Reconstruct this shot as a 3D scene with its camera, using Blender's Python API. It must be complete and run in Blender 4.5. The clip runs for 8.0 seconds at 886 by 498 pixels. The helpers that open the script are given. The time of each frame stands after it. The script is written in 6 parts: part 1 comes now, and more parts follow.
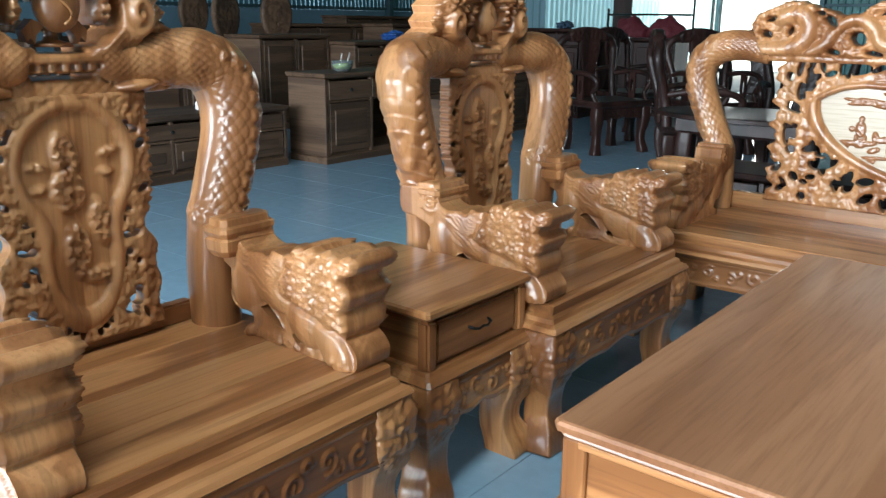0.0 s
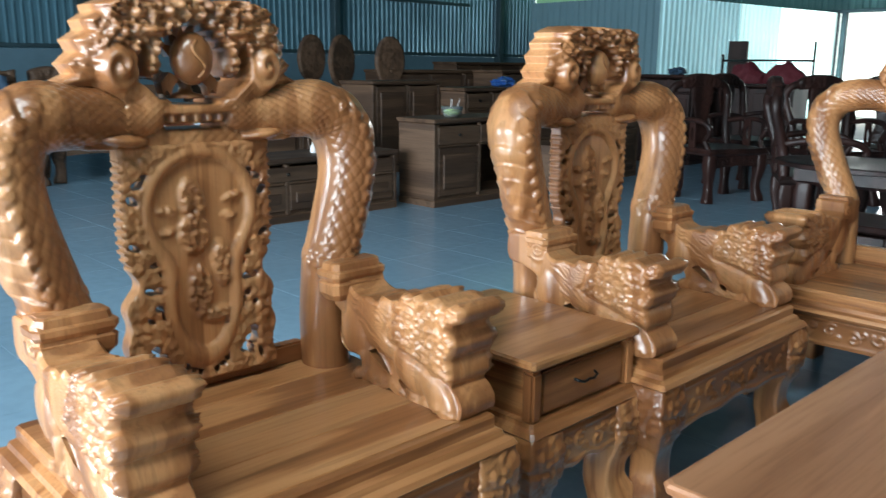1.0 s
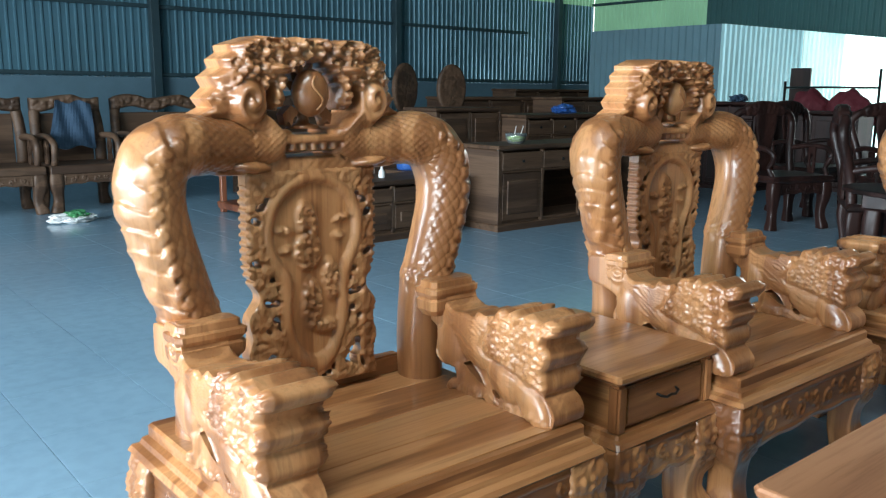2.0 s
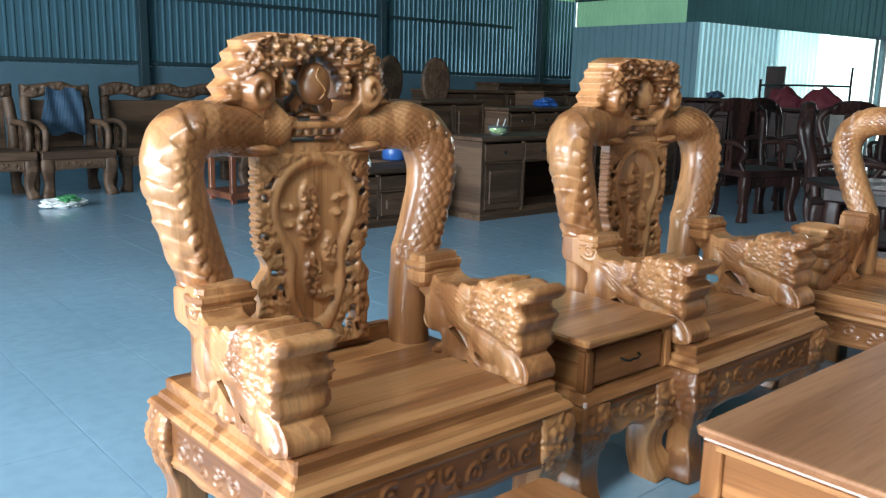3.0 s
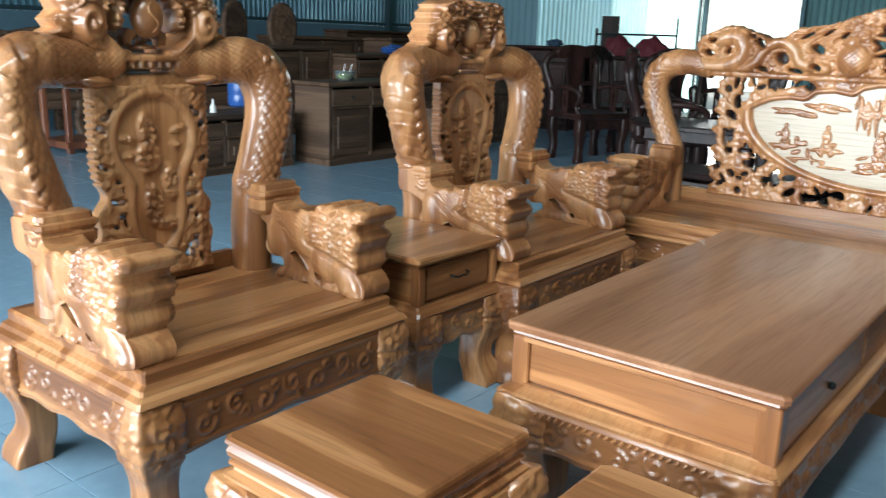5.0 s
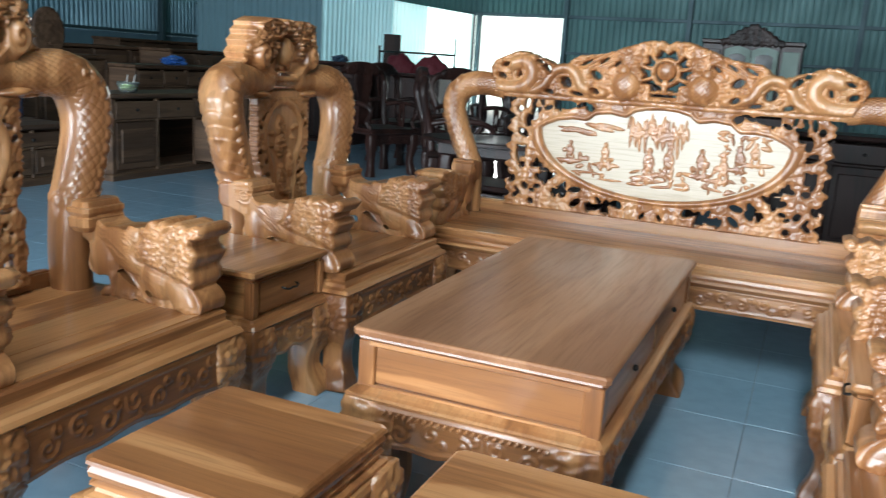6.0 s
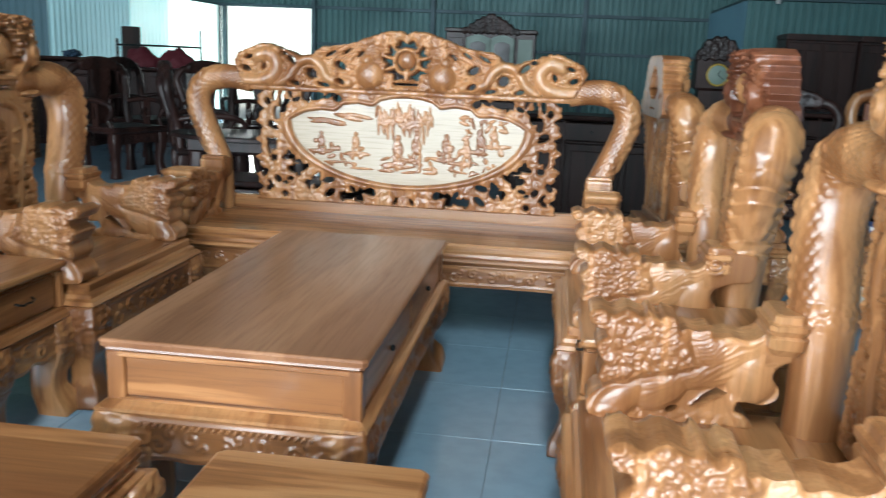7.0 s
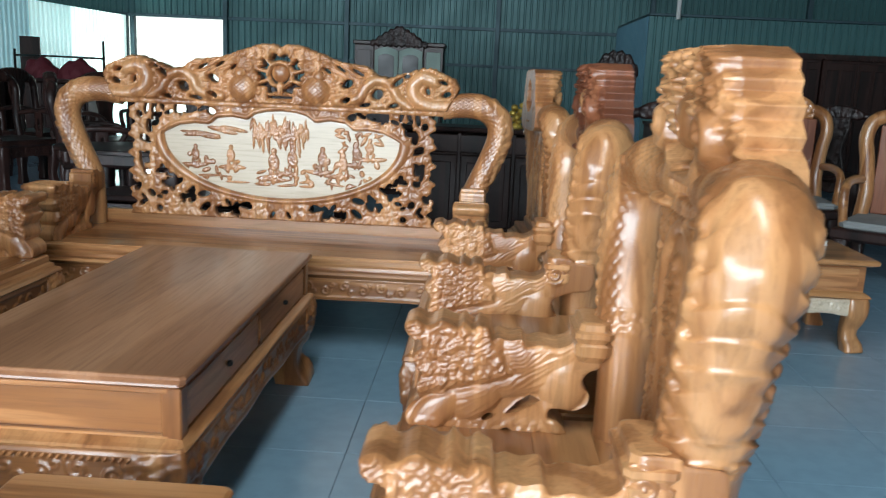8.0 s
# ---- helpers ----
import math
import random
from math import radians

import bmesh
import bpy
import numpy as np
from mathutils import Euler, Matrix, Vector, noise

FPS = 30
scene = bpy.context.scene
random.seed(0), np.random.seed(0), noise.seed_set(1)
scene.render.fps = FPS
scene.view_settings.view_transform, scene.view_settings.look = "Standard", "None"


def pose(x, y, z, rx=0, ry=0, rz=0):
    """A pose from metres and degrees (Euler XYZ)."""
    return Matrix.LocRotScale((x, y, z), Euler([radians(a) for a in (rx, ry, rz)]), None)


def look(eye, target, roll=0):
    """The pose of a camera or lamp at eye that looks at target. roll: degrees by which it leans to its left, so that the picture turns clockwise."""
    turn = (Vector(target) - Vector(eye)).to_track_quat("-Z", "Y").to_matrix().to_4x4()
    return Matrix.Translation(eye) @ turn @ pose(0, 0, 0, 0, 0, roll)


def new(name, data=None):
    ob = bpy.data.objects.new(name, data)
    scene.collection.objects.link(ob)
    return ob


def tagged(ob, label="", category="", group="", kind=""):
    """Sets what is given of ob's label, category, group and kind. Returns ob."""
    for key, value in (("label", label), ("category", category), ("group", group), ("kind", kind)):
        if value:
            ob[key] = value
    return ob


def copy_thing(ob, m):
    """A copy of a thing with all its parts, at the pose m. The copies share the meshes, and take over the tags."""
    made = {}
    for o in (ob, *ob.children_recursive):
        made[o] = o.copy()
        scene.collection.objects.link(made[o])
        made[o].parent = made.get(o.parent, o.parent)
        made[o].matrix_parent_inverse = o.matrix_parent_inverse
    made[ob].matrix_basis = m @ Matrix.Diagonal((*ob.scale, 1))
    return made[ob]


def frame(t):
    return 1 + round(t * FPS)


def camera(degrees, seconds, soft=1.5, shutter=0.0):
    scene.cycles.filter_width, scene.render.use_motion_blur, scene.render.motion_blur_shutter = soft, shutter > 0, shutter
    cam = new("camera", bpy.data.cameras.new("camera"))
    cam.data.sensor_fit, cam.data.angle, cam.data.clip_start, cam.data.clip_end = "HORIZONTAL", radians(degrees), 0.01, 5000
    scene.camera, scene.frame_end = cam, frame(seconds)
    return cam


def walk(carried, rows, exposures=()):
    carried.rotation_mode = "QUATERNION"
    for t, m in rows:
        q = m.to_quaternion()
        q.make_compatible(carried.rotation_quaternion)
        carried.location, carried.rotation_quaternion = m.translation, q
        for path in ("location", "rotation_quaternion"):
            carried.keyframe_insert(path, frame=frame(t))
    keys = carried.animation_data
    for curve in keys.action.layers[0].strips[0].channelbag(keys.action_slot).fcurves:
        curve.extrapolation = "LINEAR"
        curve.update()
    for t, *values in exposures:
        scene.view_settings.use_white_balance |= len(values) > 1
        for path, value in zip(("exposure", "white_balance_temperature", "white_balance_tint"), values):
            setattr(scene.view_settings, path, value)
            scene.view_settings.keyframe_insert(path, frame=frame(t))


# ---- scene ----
cam = camera(56.0, 8.0, soft=1.2, shutter=0.35)
PATH = [
    (0, (0.553, 0.563, 1.27), (-0.666, 2.059, 0.744), 0.6),
    (0.5, (0.541, 0.558, 1.275), (-0.758, 2.0, 0.794), 1.0),
    (1, (0.546, 0.552, 1.287), (-0.871, 1.897, 0.858), 0.5),
    (1.5, (0.558, 0.49, 1.301), (-0.953, 1.747, 0.93), 0.5),
    (2.8, (0.722, 0.188, 1.307), (-0.764, 1.47, 0.922), 0.9),
    (3, (0.779, 0.177, 1.306), (-0.698, 1.47, 0.918), 1.3),
    (3.5, (0.926, 0.13, 1.286), (-0.525, 1.45, 0.892), 2.1),
    (4, (0.981, 0.102, 1.274), (-0.433, 1.451, 0.853), 1.7),
    (4.2, (0.987, 0.095, 1.274), (-0.403, 1.464, 0.833), 1.5),
    (5.3, (0.963, 0.05, 1.265), (-0.132, 1.65, 0.777), 2.1),
    (5.5, (0.947, 0.003, 1.275), (-0.05, 1.672, 0.805), 2.4),
    (6, (0.906, -0.128, 1.282), (0.132, 1.664, 0.846), 3.6),
    (6.5, (0.922, -0.168, 1.289), (0.392, 1.713, 0.863), 3.3),
    (7, (0.968, -0.145, 1.29), (0.721, 1.793, 0.86), 2.4),
    (7.5, (1.06, -0.137, 1.299), (0.958, 1.812, 0.865), 1.8),
    (8, (1.249, -0.13, 1.308), (1.165, 1.829, 0.912), 2.6),
]
walk(cam, [(t, look(eye, target, roll)) for t, eye, target, roll in PATH], [(0.0, -0.06), (1.0, -0.08), (3.0, 0.0), (4.0, 0.0), (5.5, -0.24), (6.5, -0.28), (7.2, -0.44), (8.0, -0.57)])

# ---- light ----
world = bpy.data.worlds.new("world")
scene.world = world
world.use_nodes = True
_wn = world.node_tree
_sky = _wn.nodes.new("ShaderNodeTexSky")
_sky.sky_type, _sky.sun_disc = "NISHITA", False
_sky.sun_elevation, _sky.sun_rotation = radians(48), radians(200)
_wn.nodes["Background"].inputs[1].default_value = 0.15
_wn.links.new(_sky.outputs[0], _wn.nodes["Background"].inputs[0])

sun = new("sun", bpy.data.lights.new("sun", "SUN"))
sun.data.energy, sun.data.angle, sun.data.color = 2.5, radians(3), (1.0, 0.95, 0.88)
sun.matrix_basis = look((-3, -12, 14), (0, 0, 0))


def area_lamp(name, eye, target, w, h, watts, tint):
    """An area lamp for sky light at an opening; also the added roof fill."""
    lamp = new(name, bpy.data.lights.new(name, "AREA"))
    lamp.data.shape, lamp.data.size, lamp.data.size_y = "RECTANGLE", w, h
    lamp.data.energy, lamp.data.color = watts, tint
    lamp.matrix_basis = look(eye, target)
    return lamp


area_lamp("front_daylight", (-2.2, -6.6, 2.2), (-0.4, 0, 1.0), 10.0, 3.4, 2650, (0.82, 0.96, 1.07))
area_lamp("gate_daylight", (-5.0, 16.8, 1.2), (-4.6, 8, 0.8), 1.9, 2.1, 160, (0.95, 1.0, 1.0))
# added fill from above for seats and tabletops; no roof opening is known
area_lamp("roof_daylight", (1.2, -2.5, 6.3), (1.2, -2.5, 0), 1.0, 6.4, 560, (0.82, 0.95, 1.0))


# ---- materials ----
def nodes_of(name):
    m = bpy.data.materials.new(name)
    m.use_nodes = True
    t = m.node_tree
    return m, t, t.nodes["Principled BSDF"]


def add(t, kind, **settings):
    n = t.nodes.new(kind)
    for key, value in settings.items():
        n.inputs[key].default_value = value
    return n


def ramp(t, fac, stops):
    r = t.nodes.new("ShaderNodeValToRGB")
    while len(r.color_ramp.elements) < len(stops):
        r.color_ramp.elements.new(0.5)
    for e, (p, c) in zip(r.color_ramp.elements, stops):
        e.position, e.color = p, (*c, 1)
    t.links.new(fac, r.inputs[0])
    return r.outputs[0]


def mixed(t, kind, fac, a, b):
    n = t.nodes.new("ShaderNodeMix")
    n.data_type, n.blend_type = "RGBA", kind
    for sock, value in ((n.inputs[0], fac), (n.inputs[6], a), (n.inputs[7], b)):
        if isinstance(value, (float, int)):
            sock.default_value = value
        elif isinstance(value, tuple):
            sock.default_value = (*value, 1)
        else:
            t.links.new(value, sock)
    return n.outputs[2]


def wood(name, axis, dark, mid, light, gloss=0.28, coat=0.35, fine=1.0, ring=1.0, figure=0.6, spec=0.5, chisel=0.0):
    """Wood whose grain runs along an axis (0, 1, 2) of the thing."""
    m, t, b = nodes_of(name)
    co = add(t, "ShaderNodeTexCoord")
    info = add(t, "ShaderNodeObjectInfo")
    shift = t.nodes.new("ShaderNodeVectorMath")
    shift.operation = "MULTIPLY_ADD"
    t.links.new(info.outputs["Random"], shift.inputs[0])
    shift.inputs[1].default_value = (7.3, 5.1, 9.7)
    t.links.new(co.outputs["Object"], shift.inputs[2])
    mp = add(t, "ShaderNodeMapping")
    mp.inputs["Scale"].default_value = [0.55 if i == axis else 6.5 for i in range(3)]
    t.links.new(shift.outputs[0], mp.inputs[0])
    broad = add(t, "ShaderNodeTexNoise", Scale=1.15 * ring, Detail=3.0, Roughness=0.55, Distortion=0.6)
    t.links.new(mp.outputs[0], broad.inputs["Vector"])
    rings = t.nodes.new("ShaderNodeMath")
    rings.operation = "SINE"
    mul = t.nodes.new("ShaderNodeMath")
    mul.operation = "MULTIPLY"
    mul.inputs[1].default_value = 26.0
    t.links.new(broad.outputs[0], mul.inputs[0])
    t.links.new(mul.outputs[0], rings.inputs[0])
    mp2 = add(t, "ShaderNodeMapping")
    mp2.inputs["Scale"].default_value = [4.0 if i == axis else 95.0 for i in range(3)]
    t.links.new(shift.outputs[0], mp2.inputs[0])
    pores = add(t, "ShaderNodeTexNoise", Scale=fine, Detail=4.0, Roughness=0.65)
    t.links.new(mp2.outputs[0], pores.inputs["Vector"])
    base = ramp(t, broad.outputs[0], [(0.32, dark), (0.5, mid), (0.68, light)])
    lines = ramp(t, rings.outputs[0], [(0.0, (0.62, 0.56, 0.5)), (0.55, (1, 1, 1)), (1.0, (1, 1, 1))])
    col = mixed(t, "MULTIPLY", figure, base, lines)
    specks = ramp(t, pores.outputs[0], [(0.3, (0.55, 0.48, 0.42)), (0.52, (1, 1, 1)), (1.0, (1, 1, 1))])
    col = mixed(t, "MULTIPLY", 0.5, col, specks)
    tone = ramp(t, info.outputs["Random"], [(0.0, (0.86, 0.84, 0.82)), (1.0, (1, 1, 1))])
    col = mixed(t, "MULTIPLY", 1.0, col, tone)
    t.links.new(col, b.inputs["Base Color"])
    rough = ramp(t, pores.outputs[0], [(0.2, (gloss + 0.12,) * 3), (0.7, (gloss,) * 3)])
    t.links.new(rough, b.inputs["Roughness"])
    b.inputs["Coat Weight"].default_value = coat
    b.inputs["Specular IOR Level"].default_value = spec
    b.inputs["Coat Roughness"].default_value = 0.14
    bump = add(t, "ShaderNodeBump", Strength=0.12, Distance=0.002)
    t.links.new(pores.outputs[0], bump.inputs["Height"])
    if chisel:
        facets = add(t, "ShaderNodeTexNoise", Scale=38.0, Detail=2.0, Roughness=0.5, Distortion=0.8)
        t.links.new(shift.outputs[0], facets.inputs["Vector"])
        cut = add(t, "ShaderNodeBump", Strength=chisel, Distance=0.008)
        t.links.new(facets.outputs[0], cut.inputs["Height"])
        t.links.new(cut.outputs[0], bump.inputs["Normal"])
    t.links.new(bump.outputs[0], b.inputs["Normal"])
    return m


def plain(name, colour, rough=0.6, metal=0.0, vary=0.2, scale=3.0, bump=0.15, grain=60.0, spec=0.5):
    """A surface with broad stains and a fine relief."""
    m, t, b = nodes_of(name)
    co = add(t, "ShaderNodeTexCoord")
    big = add(t, "ShaderNodeTexNoise", Scale=scale, Detail=5.0, Roughness=0.6)
    small = add(t, "ShaderNodeTexNoise", Scale=grain, Detail=3.0)
    t.links.new(co.outputs["Object"], big.inputs["Vector"])
    t.links.new(co.outputs["Object"], small.inputs["Vector"])
    low = tuple(c * (1 - vary) for c in colour)
    high = tuple(min(1, c * (1 + vary * 0.6)) for c in colour)
    col = ramp(t, big.outputs[0], [(0.3, low), (0.7, high)])
    t.links.new(col, b.inputs["Base Color"])
    r = ramp(t, big.outputs[0], [(0.3, (min(1, rough * 1.25),) * 3), (0.7, (rough * 0.85,) * 3)])
    t.links.new(r, b.inputs["Roughness"])
    b.inputs["Metallic"].default_value = metal
    b.inputs["Specular IOR Level"].default_value = spec
    bp = add(t, "ShaderNodeBump", Strength=bump, Distance=0.002)
    t.links.new(small.outputs[0], bp.inputs["Height"])
    t.links.new(bp.outputs[0], b.inputs["Normal"])
    return m


GD, GM, GL = (0.20, 0.073, 0.025), (0.39, 0.165, 0.060), (0.55, 0.280, 0.118)
WX = wood("varnished_wood_x", 0, GD, GM, GL)
WY = wood("varnished_wood_y", 1, GD, GM, GL)
WZ = wood("varnished_wood_z", 2, GD, GM, GL)
CARVED = wood("carved_wood", 2, (0.29, 0.114, 0.042), (0.46, 0.202, 0.078), (0.60, 0.310, 0.136), gloss=0.27, coat=0.42, chisel=0.14)
RED = wood("reddish_wood", 2, (0.14, 0.045, 0.022), (0.23, 0.075, 0.035), (0.30, 0.11, 0.05), gloss=0.34, coat=0.28)
PALE = wood("pale_wood", 1, (0.52, 0.41, 0.29), (0.57, 0.465, 0.345), (0.61, 0.51, 0.39), gloss=0.36, figure=0.06, ring=0.4)
TOP = wood("table_top_wood", 1, (0.22, 0.090, 0.040), (0.31, 0.139, 0.065), (0.38, 0.184, 0.094), gloss=0.34, coat=0.25, ring=0.6, figure=0.3)
RAW_X = wood("raw_wood_x", 0, (0.066, 0.035, 0.020), (0.102, 0.056, 0.031), (0.145, 0.082, 0.047), gloss=0.55, coat=0.0)
RAW_Y = wood("raw_wood_y", 1, (0.066, 0.035, 0.020), (0.102, 0.056, 0.031), (0.145, 0.082, 0.047), gloss=0.55, coat=0.0)
DARK = wood("dark_rosewood", 2, (0.012, 0.006, 0.005), (0.025, 0.010, 0.008), (0.042, 0.017, 0.013), gloss=0.42, coat=0.08, spec=0.3)
METAL = plain("dark_metal", (0.03, 0.03, 0.03), 0.35, 0.8, bump=0.05)
WHITE = plain("white_sheet", (0.72, 0.72, 0.70), 0.5, 0, 0.08)
SHEET = plain("blue_grey_sheet", (0.105, 0.225, 0.285), 0.40, 0.25, 0.16, 0.8, 0.08, 25)
SHEET_PALE = plain("pale_sheet", (0.13, 0.225, 0.26), 0.4, 0.2, 0.12, 0.8, 0.08, 25)
SHEET_TEAL = plain("teal_sheet", (0.058, 0.148, 0.148), 0.45, 0.2, 0.18, 0.7, 0.08, 25)
STEEL = plain("painted_steel", (0.045, 0.085, 0.10), 0.5, 0.3, 0.2, 2.0)
PLASTER = plain("blue_plaster", (0.105, 0.19, 0.24), 0.75, 0, 0.15, 1.2)
ROOF = plain("roof_sheet", (0.045, 0.085, 0.095), 0.6, 0.1, 0.2, 0.7)
CLOTH_RED = plain("red_cloth", (0.09, 0.006, 0.012), 0.8, 0, 0.3, 5)
CLOTH_BLUE = plain("blue_cloth", (0.03, 0.065, 0.11), 0.8, 0, 0.3, 5)
BLUE = plain("blue_plastic", (0.03, 0.10, 0.32), 0.3, 0, 0.2, 5)
GREEN = plain("green_plastic", (0.05, 0.22, 0.08), 0.4, 0, 0.2, 5)
GREY = plain("grey_cushion", (0.28, 0.28, 0.27), 0.8, 0, 0.15, 4)
GOLD = plain("gold_paint", (0.5, 0.33, 0.06), 0.3, 0.5, 0.3, 6)
PAPER = plain("paper", (0.62, 0.68, 0.74), 0.7, 0, 0.06, 5)
JUICE = plain("green_drink", (0.30, 0.42, 0.08), 0.3, 0, 0.1, 5)
EARTH = plain("pale_ground", (0.50, 0.48, 0.44), 0.9, 0, 0.2, 0.5)


def glass_of(name, colour, rough=0.03):
    m, t, b = nodes_of(name)
    b.inputs["Base Color"].default_value = (*colour, 1)
    b.inputs["Transmission Weight"].default_value = 0.9
    b.inputs["Roughness"].default_value = rough
    b.inputs["IOR"].default_value = 1.45
    return m


GLASS = glass_of("clear_glass", (0.85, 0.92, 0.90))


def glow_sheet(name, colour, strength):
    """A sheet with emission of its own, standing in for daylight on or behind it."""
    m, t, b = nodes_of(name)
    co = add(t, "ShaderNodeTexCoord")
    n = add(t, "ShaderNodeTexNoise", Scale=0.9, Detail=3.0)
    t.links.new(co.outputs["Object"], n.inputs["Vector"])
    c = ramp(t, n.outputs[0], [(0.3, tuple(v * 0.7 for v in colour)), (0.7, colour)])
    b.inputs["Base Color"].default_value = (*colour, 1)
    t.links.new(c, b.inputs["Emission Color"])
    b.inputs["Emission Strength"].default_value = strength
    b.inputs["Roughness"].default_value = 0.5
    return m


LIT_GREEN = glow_sheet("green_translucent_sheet", (0.20, 0.40, 0.25), 0.55)
DAYLIGHT_GLOW = glow_sheet("daylight_glow", (0.85, 0.95, 0.90), 1.5)
# one pale sheet in three tints and glow strengths: daylight falloff painted in
GLOW_LOW = glow_sheet("low_glow_sheet", (0.36, 0.62, 0.66), 0.40)
GLOW_MID = glow_sheet("mid_glow_sheet", (0.56, 0.82, 0.80), 0.8)
GLOW_HIGH = glow_sheet("high_glow_sheet", (0.75, 0.97, 0.92), 1.25)


def floor_tile_material():
    m, t, b = nodes_of("glazed_floor_tile")
    co = add(t, "ShaderNodeTexCoord")
    geo = add(t, "ShaderNodeNewGeometry")
    n1 = add(t, "ShaderNodeTexNoise", Scale=0.7, Detail=5.0, Roughness=0.6)
    n2 = add(t, "ShaderNodeTexNoise", Scale=14.0, Detail=4.0)
    for n in (n1, n2):
        t.links.new(geo.outputs["Position"], n.inputs["Vector"])
    col = ramp(t, n1.outputs[0], [(0.3, (0.19, 0.30, 0.385)), (0.7, (0.245, 0.375, 0.47))])
    fleck = ramp(t, n2.outputs[0], [(0.35, (0.86, 0.86, 0.86)), (0.6, (1, 1, 1))])
    col = mixed(t, "MULTIPLY", 0.6, col, fleck)
    t.links.new(col, b.inputs["Base Color"])
    r = ramp(t, n1.outputs[0], [(0.3, (0.24,) * 3), (0.7, (0.13,) * 3)])
    t.links.new(r, b.inputs["Roughness"])
    bp = add(t, "ShaderNodeBump", Strength=0.05, Distance=0.002)
    t.links.new(n2.outputs[0], bp.inputs["Height"])
    t.links.new(bp.outputs[0], b.inputs["Normal"])
    return m


TILE = floor_tile_material()
GROUT = plain("grout", (0.13, 0.15, 0.16), 0.8, 0, 0.15, 4)


# ---- mesh tools ----
def mesh_of(name, verts, faces, smooth=False):
    me = bpy.data.meshes.new(name)
    me.from_pydata([tuple(v) for v in verts], [], [tuple(f) for f in faces])
    if smooth:
        me.polygons.foreach_set("use_smooth", [True] * len(me.polygons))
    me.update()
    return me


def part(name, me, material, parent=None, label="", m=None):
    """One mesh object under a thing or a part; me is a mesh or a bmesh."""
    if isinstance(me, bmesh.types.BMesh):
        bm, me = me, bpy.data.meshes.new(name)
        bm.to_mesh(me)
        bm.free()
    if material is not None and not me.materials:
        me.materials.append(material)
    ob = new(name, me)
    if parent is not None:
        ob.parent = parent
    if m is not None:
        ob.matrix_basis = m
    if label:
        ob["label"] = label
    return ob


def thing(name, label, category, m, group=""):
    ob = tagged(new(name), label, category, group)
    ob.empty_display_size = 0.1
    ob.matrix_basis = m
    return ob


def box(x0, x1, y0, y1, z0, z1, bevel=0.004, seg=1):
    bm = bmesh.new()
    bmesh.ops.create_cube(bm, size=1)
    for v in bm.verts:
        v.co = ((x0 + x1) / 2 + v.co.x * (x1 - x0), (y0 + y1) / 2 + v.co.y * (y1 - y0), (z0 + z1) / 2 + v.co.z * (z1 - z0))
    if bevel:
        bmesh.ops.bevel(bm, geom=bm.edges[:], offset=min(bevel, 0.45 * min(x1 - x0, y1 - y0, z1 - z0)), segments=seg, affect="EDGES")
    return bm


def rings(levels, cx=0.0, cy=0.0, cut=0.006, top=True, bottom=True):
    """A moulded block: rectangles (z, half x, half y), from below upwards, with cut corners."""
    verts, faces = [], []
    for z, a, b in levels:
        c = min(cut, a * 0.4, b * 0.4)
        for x, y in ((a, b - c), (a - c, b), (-a + c, b), (-a, b - c), (-a, -b + c), (-a + c, -b), (a - c, -b), (a, -b + c)):
            verts.append((cx + x, cy + y, z))
    for i in range(len(levels) - 1):
        for k in range(8):
            j = (k + 1) % 8
            faces.append((i * 8 + k, i * 8 + j, i * 8 + 8 + j, i * 8 + 8 + k))
    if bottom:
        faces.append(tuple(range(7, -1, -1)))
    if top:
        n = len(levels) * 8 - 8
        faces.append(tuple(range(n, n + 8)))
    return mesh_of("moulding", verts, faces)


def spline(points, n):
    """n points along a smooth curve through the given ones."""
    p = np.array(points, float)
    p = np.vstack([2 * p[0] - p[1], p, 2 * p[-1] - p[-2]])
    k = len(p) - 3
    out = []
    for s in np.linspace(0, k - 1e-6, n):
        i, f = int(s), s - int(s)
        a, b, c, d = p[i:i + 4]
        out.append(0.5 * (2 * b + (c - a) * f + (2 * a - 5 * b + 4 * c - d) * f * f + (3 * b - a - 3 * c + d) * f ** 3))
    return np.array(out)


def closed_spline(points, per):
    p = np.array(points, float)
    k, out = len(p), []
    for i in range(k):
        a, b, c, d = p[i - 1], p[i], p[(i + 1) % k], p[(i + 2) % k]
        for f in np.arange(per) / per:
            out.append(0.5 * (2 * b + (c - a) * f + (2 * a - 5 * b + 4 * c - d) * f * f + (3 * b - a - 3 * c + d) * f ** 3))
    return np.array(out)


